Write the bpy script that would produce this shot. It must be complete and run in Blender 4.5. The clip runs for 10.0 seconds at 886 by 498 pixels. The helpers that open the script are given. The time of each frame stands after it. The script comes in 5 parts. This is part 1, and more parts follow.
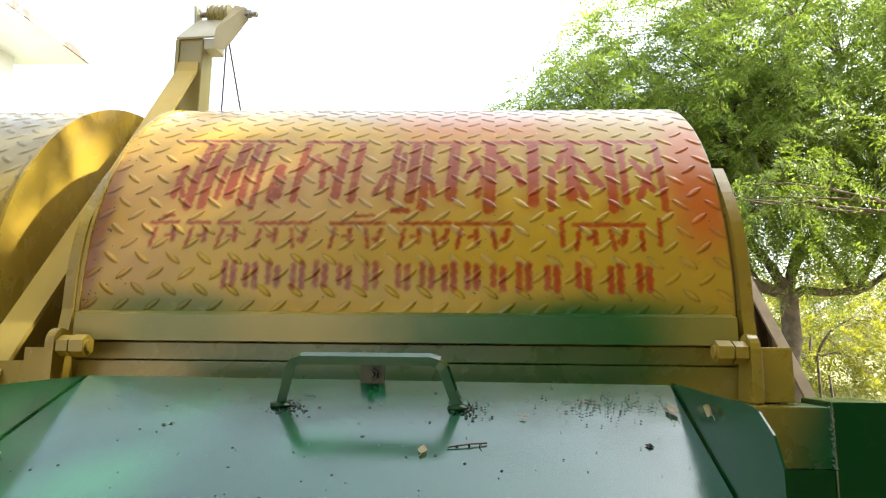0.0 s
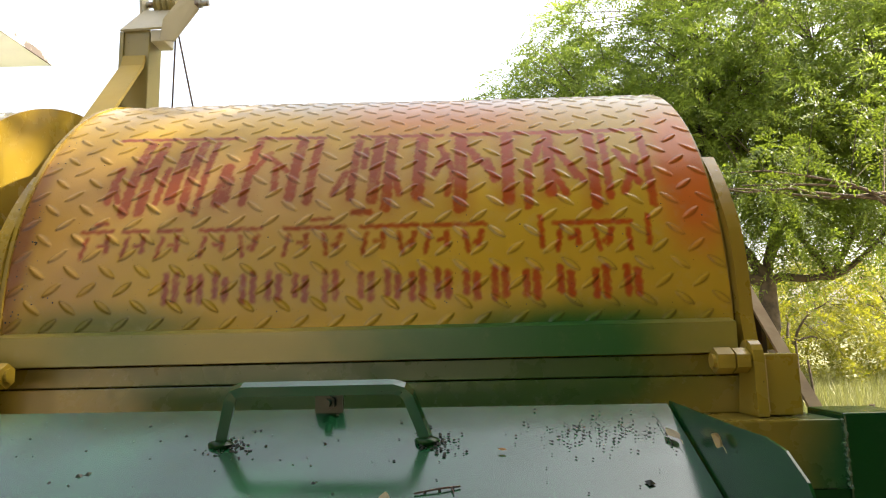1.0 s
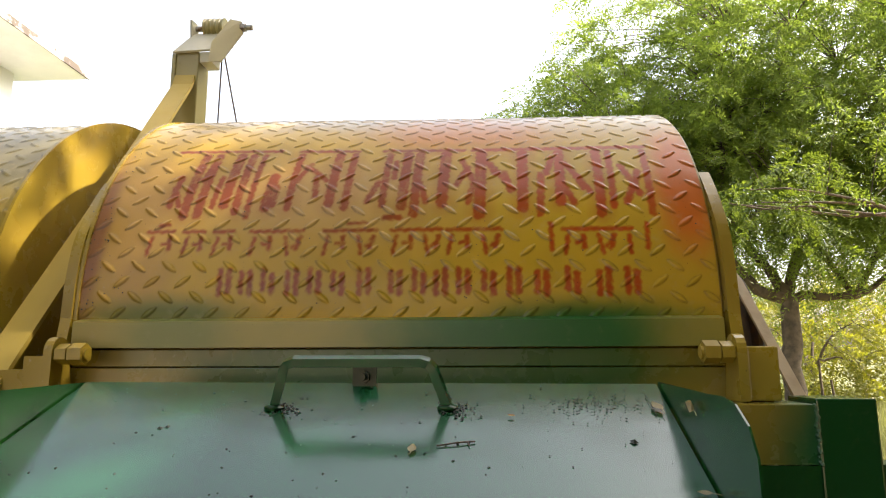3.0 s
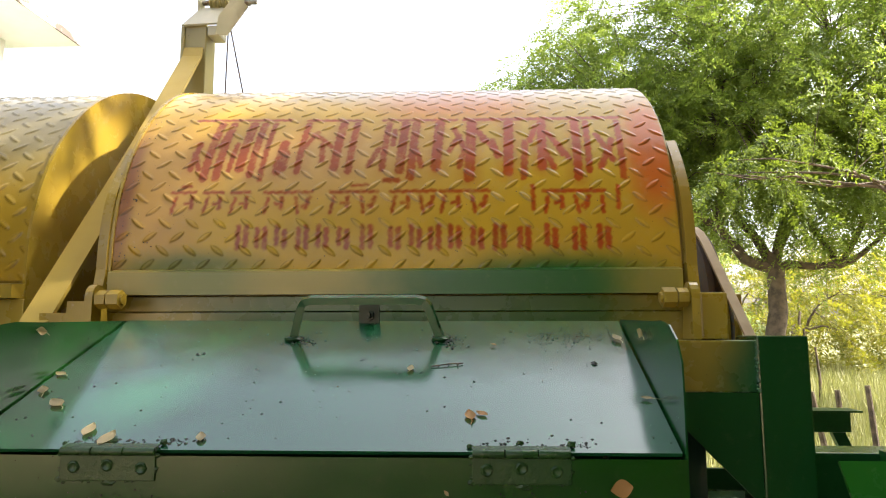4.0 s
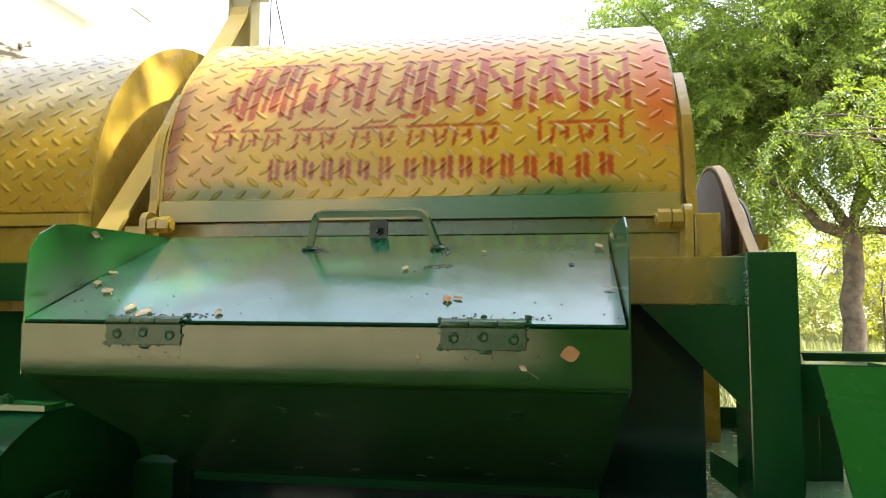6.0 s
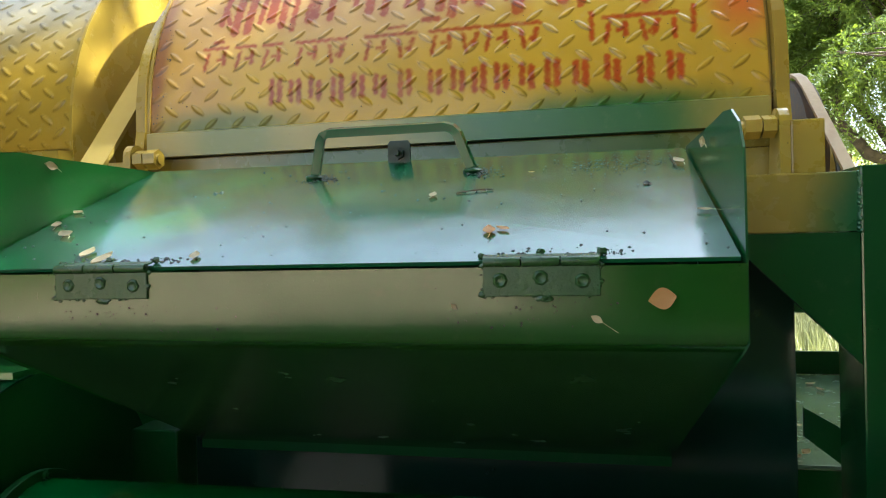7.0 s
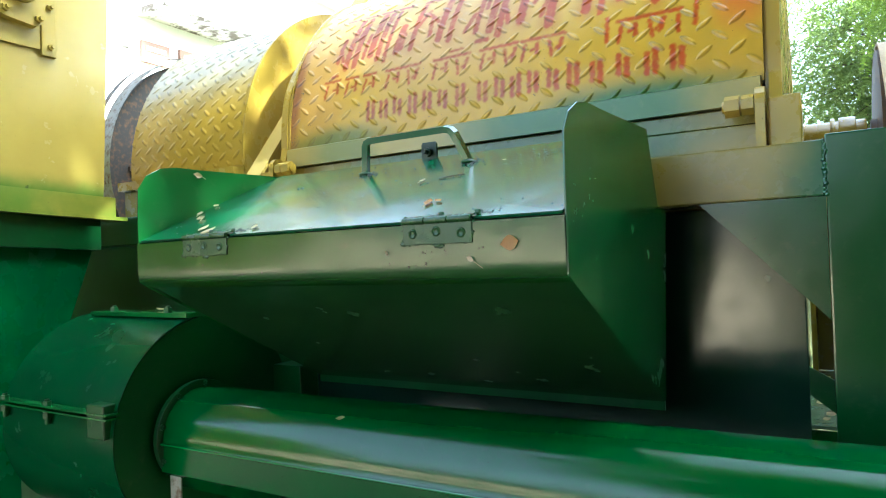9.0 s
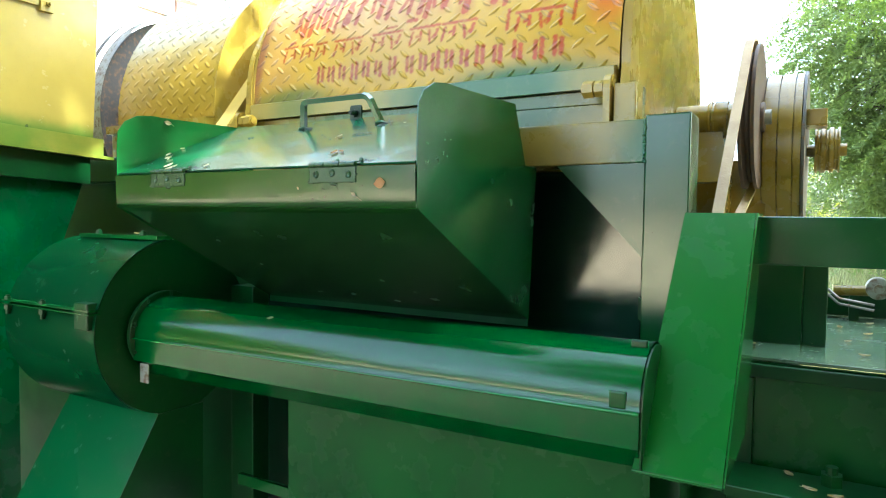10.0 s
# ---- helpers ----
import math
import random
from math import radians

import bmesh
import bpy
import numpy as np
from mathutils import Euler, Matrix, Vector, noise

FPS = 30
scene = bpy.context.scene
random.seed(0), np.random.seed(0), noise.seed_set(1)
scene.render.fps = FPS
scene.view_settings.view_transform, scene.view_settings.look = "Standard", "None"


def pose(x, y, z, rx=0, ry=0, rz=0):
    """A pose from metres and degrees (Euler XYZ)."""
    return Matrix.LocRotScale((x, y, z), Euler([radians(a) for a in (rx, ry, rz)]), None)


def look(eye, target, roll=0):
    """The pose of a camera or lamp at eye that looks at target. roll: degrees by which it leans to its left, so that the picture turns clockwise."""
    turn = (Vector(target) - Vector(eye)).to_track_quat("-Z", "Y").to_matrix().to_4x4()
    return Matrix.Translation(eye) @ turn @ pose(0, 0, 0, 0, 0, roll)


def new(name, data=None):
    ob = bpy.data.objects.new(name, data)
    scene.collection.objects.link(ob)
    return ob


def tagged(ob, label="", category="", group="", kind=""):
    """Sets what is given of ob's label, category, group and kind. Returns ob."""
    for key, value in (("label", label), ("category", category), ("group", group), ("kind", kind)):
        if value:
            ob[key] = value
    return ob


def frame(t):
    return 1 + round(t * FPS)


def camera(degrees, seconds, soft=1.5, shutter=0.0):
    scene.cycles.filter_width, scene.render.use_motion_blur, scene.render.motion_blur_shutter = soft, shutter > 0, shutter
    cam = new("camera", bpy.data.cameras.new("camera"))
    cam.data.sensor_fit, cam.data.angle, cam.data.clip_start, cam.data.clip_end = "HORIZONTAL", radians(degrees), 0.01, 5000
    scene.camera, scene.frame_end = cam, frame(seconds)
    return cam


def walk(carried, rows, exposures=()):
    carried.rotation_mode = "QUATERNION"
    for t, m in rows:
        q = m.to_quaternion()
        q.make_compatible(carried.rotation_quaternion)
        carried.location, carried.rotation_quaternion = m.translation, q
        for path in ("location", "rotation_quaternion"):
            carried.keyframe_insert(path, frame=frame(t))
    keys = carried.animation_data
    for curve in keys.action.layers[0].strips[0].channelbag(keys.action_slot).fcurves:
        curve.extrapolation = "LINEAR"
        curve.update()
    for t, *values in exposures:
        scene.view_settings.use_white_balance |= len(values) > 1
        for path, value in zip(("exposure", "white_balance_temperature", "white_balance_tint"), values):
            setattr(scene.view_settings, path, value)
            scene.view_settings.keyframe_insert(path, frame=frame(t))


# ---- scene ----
cam = camera(68.5, 10.0, soft=1.1)
PATH = [
    (0, (0.064, -0.538, 1.529), (-0.049, 1.435, 1.836), 0.6),
    (0.5, (0.077, -0.471, 1.546), (0.044, 1.502, 1.877), -0.6),
    (1, (0.077, -0.433, 1.558), (0.026, 1.545, 1.852), -1.3),
    (1.5, (0.073, -0.437, 1.536), (-0.024, 1.523, 1.925), -0.1),
    (2, (0.083, -0.449, 1.526), (-0.02, 1.516, 1.888), -0.9),
    (2.2, (0.08, -0.463, 1.524), (-0.023, 1.5, 1.891), -0.6),
    (3.3, (0.08, -0.595, 1.511), (-0.032, 1.377, 1.827), -0.1),
    (3.5, (0.081, -0.622, 1.494), (-0.011, 1.353, 1.792), -0.1),
    (4, (0.088, -0.688, 1.474), (-0.008, 1.295, 1.722), -0.1),
    (4.5, (0.087, -0.723, 1.452), (-0.042, 1.254, 1.727), -0.3),
    (5, (0.1, -0.743, 1.441), (-0.03, 1.237, 1.693), -0.3),
    (5.5, (0.137, -0.761, 1.408), (-0.006, 1.222, 1.628), 0.6),
    (6, (0.201, -0.767, 1.375), (-0.096, 1.204, 1.538), 0.3),
    (6.2, (0.237, -0.756, 1.358), (-0.13, 1.209, 1.409), -0.6),
    (7.3, (0.143, -0.505, 1.365), (-0.254, 1.455, 1.343), -1.6),
    (7.5, (0.143, -0.487, 1.366), (-0.269, 1.47, 1.328), -2.5),
    (8, (0.281, -0.551, 1.359), (-0.465, 1.305, 1.384), -1.8),
    (8.5, (0.458, -0.631, 1.313), (-0.531, 1.107, 1.347), -1.1),
    (9, (0.553, -0.693, 1.302), (-0.473, 1.024, 1.33), -2.1),
    (9.5, (0.677, -0.817, 1.289), (-0.409, 0.863, 1.283), 0.1),
    (10, (0.854, -0.857, 1.26), (-0.161, 0.864, 1.169), 0.7),
]
EXPOSURES = [
    (0, 2.75, 6450, 4), (0.5, 2.55, 6550, 4), (1.0, 2.3, 7050, 9), (1.5, 2.15, 7100, 10), (2.0, 2.2, 7100, 10), (3.5, 2.45, 6900, 9), (4.5, 2.85, 6650, 9),
    (5.5, 3.15, 6550, 8), (6.0, 3.25, 6300, 7), (7.5, 3.2, 5550, 2), (8.0, 3.35, 5450, 0), (8.5, 3.6, 5400, -3), (9.0, 3.75, 5250, -4), (9.5, 3.6, 5400, -5), (10.0, 4.1, 5400, -4)]
walk(cam, [(t, look(eye, target, roll)) for t, eye, target, roll in PATH], EXPOSURES)

# ---- daylight ----
SUN_EL, SUN_AZ = 41.0, 87.5  # degrees; azimuth clockwise from +y
world = bpy.data.worlds.new("sky")
scene.world = world
world.use_nodes = True
wn, wl = world.node_tree.nodes, world.node_tree.links
sky = wn.new("ShaderNodeTexSky")
sky.sky_type = "NISHITA"
sky.sun_disc = False
sky.sun_elevation, sky.sun_rotation = radians(SUN_EL), radians(SUN_AZ)
sky.dust_density = 7.0
wn["Background"].inputs["Strength"].default_value = 0.15
haze = wn.new("ShaderNodeHueSaturation")
haze.inputs["Saturation"].default_value = 0.58
wl.new(sky.outputs[0], haze.inputs["Color"])
wl.new(haze.outputs[0], wn["Background"].inputs["Color"])
sun_data = bpy.data.lights.new("sun", "SUN")
sun_data.energy, sun_data.angle, sun_data.color = 2.6, radians(0.6), (1.0, 0.94, 0.82)
sun = new("sun", sun_data)
el, az = radians(SUN_EL), radians(SUN_AZ)
SUN_DIR = Vector((math.sin(az) * math.cos(el), math.cos(az) * math.cos(el), math.sin(el)))
sun.matrix_world = look(SUN_DIR * 30, (0, 0, 0))


# ---- materials ----
class Nodes:
    """Small helper round a node tree."""

    def __init__(self, name):
        self.mat = bpy.data.materials.new(name)
        self.mat.use_nodes = True
        self.t = self.mat.node_tree
        self.b = self.t.nodes["Principled BSDF"]
        self.pos = self.add("ShaderNodeNewGeometry").outputs["Position"]

    def add(self, kind, **values):
        n = self.t.nodes.new(kind)
        for k, v in values.items():
            setattr(n, k, v)
        return n

    def put(self, socket, value):
        if hasattr(value, "is_linked"):
            self.t.links.new(value, socket)
        else:
            socket.default_value = value

    def noise(self, scale, detail=4.0, rough=0.55, vector=None, dist=0.0):
        n = self.add("ShaderNodeTexNoise")
        self.put(n.inputs["Vector"], vector or self.pos)
        n.inputs["Scale"].default_value = scale
        n.inputs["Detail"].default_value = detail
        n.inputs["Roughness"].default_value = rough
        n.inputs["Distortion"].default_value = dist
        return n.outputs["Fac"]

    def ramp(self, fac, lo, hi, a=0.0, b=1.0):
        n = self.add("ShaderNodeMapRange")
        n.interpolation_type = "SMOOTHSTEP"
        self.put(n.inputs[0], fac)
        for k, v in zip((1, 2, 3, 4), (lo, hi, a, b)):
            n.inputs[k].default_value = v
        return n.outputs[0]

    def math(self, op, a, b=0.0, clamp=False):
        n = self.add("ShaderNodeMath", operation=op, use_clamp=clamp)
        self.put(n.inputs[0], a)
        self.put(n.inputs[1], b)
        return n.outputs[0]

    def mix(self, fac, a, b):
        n = self.add("ShaderNodeMix", data_type="RGBA")
        self.put(n.inputs[0], fac)
        self.put(n.inputs[6], a if hasattr(a, "is_linked") else (*a, 1))
        self.put(n.inputs[7], b if hasattr(b, "is_linked") else (*b, 1))
        return n.outputs[2]

    def axis(self, k):
        n = self.add("ShaderNodeSeparateXYZ")
        self.put(n.inputs[0], self.pos)
        return n.outputs[k]

    def blob(self, centre, size, soft=0.5):
        """1 inside an ellipsoid, falling to 0 at its edge."""
        m = self.add("ShaderNodeMapping", vector_type="POINT")
        self.put(m.inputs[0], self.pos)
        for k in range(3):
            m.inputs["Location"].default_value[k] = -centre[k] / size[k]
            m.inputs["Scale"].default_value[k] = 1 / size[k]
        n = self.add("ShaderNodeVectorMath", operation="LENGTH")
        self.put(n.inputs[0], m.outputs[0])
        wob = self.math("ADD", n.outputs["Value"], self.math("MULTIPLY", self.math("SUBTRACT", self.noise(6.0), 0.5), 0.6))
        return self.ramp(wob, 1.0, soft, 0.0, 1.0)

    def bump(self, height, strength, distance=0.01):
        n = self.add("ShaderNodeBump")
        n.inputs["Strength"].default_value = strength
        n.inputs["Distance"].default_value = distance
        self.put(n.inputs["Height"], height)
        if self.b.inputs["Normal"].is_linked:
            self.put(n.inputs["Normal"], self.b.inputs["Normal"].links[0].from_socket)
        self.put(self.b.inputs["Normal"], n.outputs[0])

    def done(self, colour, rough=0.5, metal=0.0):
        self.put(self.b.inputs["Base Color"], colour if hasattr(colour, "is_linked") else (*colour, 1))
        self.put(self.b.inputs["Roughness"], rough)
        self.put(self.b.inputs["Metallic"], metal)
        return self.mat


GREEN, DEEP = (0.014, 0.088, 0.016), (0.009, 0.062, 0.012)
YELLOW, OCHRE = (0.33, 0.225, 0.028), (0.26, 0.18, 0.026)
DUST = (0.36, 0.30, 0.19)


def enamel(name, a, b, rough=0.13, dust=0.12, blobs=(), dents=0.08, ior=1.55, grit=0.0):
    """Sprayed gloss paint over sheet steel: two tones, overspray patches, dust, specks and shallow dents."""
    n = Nodes(name)
    c = n.mix(n.ramp(n.noise(3.5, 5), 0.35, 0.68), a, b)
    for centre, size, soft, colour in blobs:
        c = n.mix(n.blob(centre, size, soft), c, colour)
    grime = n.ramp(n.noise(38, 8, 0.7), 0.54, 0.78, 0, dust)
    c = n.mix(grime, c, DUST)
    c = n.mix(n.ramp(n.noise(240, 3), 0.70, 0.76, 0, 0.55), c, (0.004, 0.006, 0.003))
    n.bump(n.noise(5, 2), dents, 0.02)
    n.bump(n.noise(420, 2), 0.05, 0.001)
    if grit:
        n.bump(n.noise(150, 5, 0.65), grit, 0.003)
    n.b.inputs["IOR"].default_value = ior
    r = n.math("ADD", rough, n.math("MULTIPLY", grime, 0.6))
    r = n.math("ADD", r, n.ramp(n.noise(14, 6), 0.4, 0.75, 0.0, 0.09))
    return n.done(c, r)


M_GREEN = enamel("green_enamel", GREEN, DEEP, dust=0.05)
M_LID = enamel("lid_green_enamel", (0.009, 0.078, 0.028), (0.008, 0.060, 0.022), 0.15, 0.015, dents=0.08, ior=1.78)
M_LIP = enamel("lip_green_enamel", (0.020, 0.105, 0.012), (0.028, 0.095, 0.012), 0.16, 0.05, dents=0.07, ior=1.75)
M_HINGE = enamel("hinge_paint", (0.013, 0.052, 0.010), (0.022, 0.048, 0.011), 0.24, 0.05, dents=0.2, ior=1.42, grit=0.35)
M_YELLOW = enamel("yellow_enamel", YELLOW, (0.27, 0.17, 0.02), 0.25, 0.12)
M_STRAP = enamel("strap_paint", (0.42, 0.30, 0.06), (0.36, 0.25, 0.05), 0.5, 0.12, ior=1.4)
M_BASE = enamel("base_green_enamel", (0.004, 0.080, 0.018), (0.003, 0.055, 0.013), 0.25, 0.01, dents=0.1, ior=1.42)
M_BEAM = enamel("beam_paint", OCHRE, (0.22, 0.145, 0.02), 0.26, 0.15,
                [((0.0, 0.5, 1.52), (0.56, 1, 0.10), 0.5, (0.05, 0.10, 0.02)), ((0.62, 0.45, 1.40), (0.17, 1, 0.3), 0.35, (0.014, 0.085, 0.026))])
M_BAR = enamel("cover_bar_paint", (0.32, 0.24, 0.045), (0.26, 0.21, 0.045), 0.28, 0.15,
               [((0.16, 0.5, 1.56), (0.34, 1, 0.2), 0.4, (0.02, 0.10, 0.02)), ((-0.42, 0.5, 1.56), (0.14, 1, 0.1), 0.2, (0.16, 0.17, 0.035))])
M_BOX = enamel("box_paint", (0.39, 0.295, 0.060), (0.34, 0.25, 0.045), 0.2, 0.05,
               [((-1.22, 0.0, 1.46), (1.0, 1.3, 0.13), 0.3, (0.04, 0.13, 0.015))])
M_ANGLE = enamel("angle_paint", (0.10, 0.16, 0.014), (0.27, 0.24, 0.03), 0.38, 0.06, ior=1.35)
M_TUBE = enamel("auger_green_enamel", (0.006, 0.13, 0.02), (0.005, 0.10, 0.017), 0.13, 0.03, dents=0.05, ior=1.65)
M_CHEEK = enamel("cheek_paint", (0.006, 0.058, 0.014), (0.005, 0.045, 0.010), 0.2, 0.04)
M_BOOT = enamel("boot_paint", (0.010, 0.086, 0.024), (0.008, 0.068, 0.019), 0.2, 0.05, ior=1.35)
M_BIN = enamel("bin_paint", (0.010, 0.075, 0.012), (0.007, 0.045, 0.009), 0.24, 0.02, ior=1.35)
# Hopper green darkened in its colour for the shade underneath.
M_UNDER_SHADE = enamel("underside_shaded_green", (0.015, 0.050, 0.014), (0.012, 0.038, 0.011), 0.2, 0.0)
# Deck green paled, also through dust, for the sky it reflects.
M_DECK = enamel("deck_sheen_paint", (0.055, 0.11, 0.055), (0.10, 0.15, 0.09), 0.2, 0.35, dents=0.05, ior=1.6)
M_LATCH = enamel("latch_paint", (0.004, 0.014, 0.006), (0.006, 0.022, 0.008), 0.3, 0.05, ior=1.4, grit=0.1)
M_CREAM = enamel("faded_cream_paint", (0.56, 0.52, 0.40), (0.46, 0.42, 0.30), 0.35, 0.15)
M_PALE = enamel("faded_yellow_paint", (0.37, 0.31, 0.13), (0.30, 0.25, 0.10), 0.3, 0.25)
M_CHUTE = enamel("chute_green_paint", (0.012, 0.092, 0.009), (0.010, 0.084, 0.010), 0.24, 0.03, ior=1.33)
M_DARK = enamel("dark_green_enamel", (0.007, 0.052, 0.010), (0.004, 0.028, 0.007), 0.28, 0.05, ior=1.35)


def steel(name, colour, rough, metal=0.6):
    n = Nodes(name)
    c = n.mix(n.ramp(n.noise(60, 8), 0.45, 0.75), colour, (0.14, 0.07, 0.03))
    n.bump(n.noise(160, 4), 0.15, 0.002)
    return n.done(c, rough, metal)


M_STEEL = steel("worn_steel", (0.33, 0.32, 0.29), 0.45)
M_GREY = steel("dark_grey_steel", (0.10, 0.095, 0.09), 0.6, 0.2)
# Near-black steel: the shade inside the fan hood, put into the colour.
M_FAN_SHADE = steel("shaded_fan_steel", (0.035, 0.032, 0.030), 0.7, 0.1)
M_RUST = steel("dark_rusty_steel", (0.09, 0.06, 0.045), 0.65, 0.2)
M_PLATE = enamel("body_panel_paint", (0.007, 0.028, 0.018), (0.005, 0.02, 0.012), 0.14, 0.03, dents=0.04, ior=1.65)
M_POST = enamel("post_green_enamel", (0.008, 0.055, 0.013), (0.008, 0.040, 0.010), 0.16, 0.04, dents=0.05, ior=1.58, grit=0.03)


def tread_paint(name, left=False):
    """Yellow sprayed tread plate; the attribute 'stencil' carries the red stencil paint."""
    n = Nodes(name)
    c = n.mix(n.ramp(n.noise(4, 5), 0.35, 0.7), (0.50, 0.305, 0.028), (0.43, 0.260, 0.025))
    if not left:
        for centre, size, soft, colour in (
            ((-0.18, 0.65, 1.80), (0.42, 0.5, 0.17), 0.2, (0.46, 0.275, 0.080)),
            ((-0.53, 0.62, 1.75), (0.13, 0.5, 0.26), 0.2, (0.44, 0.25, 0.06)),
            ((0.06, 0.75, 1.97), (0.30, 0.3, 0.12), 0.2, (0.52, 0.185, 0.02)),
            ((0.44, 0.6, 1.83), (0.08, 0.4, 0.20), 0.3, (0.50, 0.12, 0.020)),
            ((0.26, 0.5, 1.57), (0.30, 0.3, 0.075), 0.3, (0.035, 0.11, 0.02)),
            ((-0.45, 0.5, 1.59), (0.25, 0.3, 0.05), 0.2, (0.14, 0.15, 0.035)),
            ((-0.60, 0.55, 1.72), (0.035, 0.4, 0.22), 0.2, (0.24, 0.10, 0.04)),
        ):
            c = n.mix(n.blob(centre, size, soft), c, colour)
        a = n.add("ShaderNodeAttribute", attribute_name="stencil").outputs["Fac"]
        worn = n.math("MULTIPLY", a, n.ramp(n.noise(38, 7, 0.65), 0.33, 0.5, 0.66, 0.95))
        c = n.mix(worn, c, n.mix(n.ramp(n.noise(7, 4), 0.35, 0.65), (0.23, 0.042, 0.010), (0.29, 0.052, 0.009)))
        c = n.mix(n.math("MULTIPLY", worn, n.ramp(n.axis(0), -0.15, 0.25, 0.0, 0.8)), c, (0.40, 0.058, 0.009))
    else:
        # Side drum: paler upper part stands for the sky's reflection, put into the colour.
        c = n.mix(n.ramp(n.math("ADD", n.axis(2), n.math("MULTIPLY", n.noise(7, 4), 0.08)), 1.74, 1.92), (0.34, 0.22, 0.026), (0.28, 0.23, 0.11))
    grime = n.ramp(n.noise(30, 8, 0.7), 0.52, 0.78, 0, 0.2)
    c = n.mix(grime, c, DUST)
    # Sky sheen on the drum tops, painted as a pale grey that grows upward.
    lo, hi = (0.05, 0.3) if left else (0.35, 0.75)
    sky_sheen = n.math("MULTIPLY", n.ramp(n.axis(2), 1.93, 2.08), n.ramp(n.noise(9, 6), 0.3, 0.65, lo, hi))
    c = n.mix(sky_sheen, c, (0.50, 0.49, 0.48))
    c = n.mix(n.ramp(n.noise(260, 3), 0.70, 0.75, 0, 0.7), c, (0.03, 0.02, 0.01))
    # Edge shade of the lozenges, put into the colour as a dark brown ring.
    rim = n.add("ShaderNodeAttribute", attribute_name="edge_shade").outputs["Fac"]
    c = n.mix(n.math("MULTIPLY", rim, n.ramp(n.noise(45, 5), 0.3, 0.6, 0.15, 0.5)), c, (0.06, 0.042, 0.015))
    n.bump(n.noise(300, 3), 0.06, 0.001)
    n.b.inputs["IOR"].default_value = 1.36
    return n.done(c, n.math("ADD", 0.2, n.math("MULTIPLY", grime, 0.5)))


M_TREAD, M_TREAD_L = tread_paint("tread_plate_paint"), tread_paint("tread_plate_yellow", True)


def plain(name, a, b, rough, scale=6.0, bump=0.3):
    n = Nodes(name)
    c = n.mix(n.ramp(n.noise(scale, 6), 0.35, 0.7), a, b)
    n.bump(n.noise(scale * 8, 5), bump, 0.01)
    return n.done(c, rough)


M_BELT = plain("pale_canvas_belt", (0.50, 0.37, 0.22), (0.40, 0.28, 0.16), 0.7, 14.0, 0.15)
M_DIRT = plain("dark_paint_crumbs", (0.012, 0.018, 0.010), (0.02, 0.018, 0.012), 0.5, 60.0, 0.2)
M_BARK = plain("bark", (0.12, 0.088, 0.06), (0.05, 0.036, 0.026), 0.9, 9.0, 0.8)
M_WALL = plain("white_plaster", (0.76, 0.77, 0.78), (0.66, 0.67, 0.68), 0.85, 1.5, 0.1)
stain = Nodes("stained_concrete")
M_STAIN = stain.done(stain.mix(stain.ramp(stain.noise(2.2, 8, 0.7), 0.44, 0.56), (0.07, 0.055, 0.045), (0.46, 0.45, 0.43)), 0.9)
M_WINDOW = plain("window_glass_grey", (0.16, 0.2, 0.22), (0.1, 0.12, 0.14), 0.15, 2.0, 0.0)
M_FRAME = plain("brown_window_frame", (0.20, 0.10, 0.07), (0.14, 0.07, 0.05), 0.6)


def leafy(name, a, b, through_light=0.35, tint=(0.35, 0.45, 0.03)):
    n = Nodes(name)
    r = n.add("ShaderNodeNewGeometry").outputs["Random Per Island"]
    c = n.mix(r, a, b)
    n.done(c, 0.5)
    tr = n.add("ShaderNodeBsdfTranslucent")
    n.put(tr.inputs["Color"], n.mix(0.5, c, tint))
    m = n.add("ShaderNodeMixShader")
    m.inputs[0].default_value = through_light
    out = n.t.nodes["Material Output"]
    n.t.links.new(n.b.outputs[0], m.inputs[1])
    n.t.links.new(tr.outputs[0], m.inputs[2])
    n.t.links.new(m.outputs[0], out.inputs[0])
    return n.mat


M_LEAF_F = leafy("fine_feathery_leaves", (0.068, 0.115, 0.026), (0.155, 0.205, 0.042), 0.65, tint=(0.40, 0.52, 0.06))
M_LEAF = leafy("feathery_leaves", (0.095, 0.145, 0.017), (0.17, 0.21, 0.028), 0.5)
# Leaf colour lightened to carry the sun haze over the far tree.
M_LEAF_HAZE = leafy("haze_pale_leaves", (0.11, 0.155, 0.045), (0.20, 0.25, 0.08), 0.55, tint=(0.30, 0.38, 0.08))
M_LEAF_B = leafy("bright_new_leaves", (0.055, 0.095, 0.012), (0.10, 0.14, 0.018), 0.42, tint=(0.24, 0.31, 0.02))
M_LEAF_Y = leafy("sunlit_yellow_green_leaves", (0.09, 0.115, 0.015), (0.20, 0.19, 0.022), 0.45, tint=(0.36, 0.35, 0.02))
M_GRASS = leafy("dry_grass", (0.12, 0.13, 0.045), (0.30, 0.29, 0.12), 0.2, tint=(0.30, 0.32, 0.07))
M_DRY = leafy("fallen_leaf_cream", (0.52, 0.40, 0.21), (0.66, 0.57, 0.38), 0.15, tint=(0.5, 0.4, 0.2))
M_ORANGE = leafy("fallen_leaf_orange", (0.58, 0.30, 0.10), (0.64, 0.38, 0.15), 0.15, tint=(0.5, 0.3, 0.1))

g = Nodes("field_soil")
gc = g.mix(g.ramp(g.noise(0.8, 6), 0.35, 0.7), (0.50, 0.385, 0.235), (0.42, 0.32, 0.19))
away = g.add("ShaderNodeVectorMath", operation="LENGTH")
g.put(away.inputs[0], g.pos)
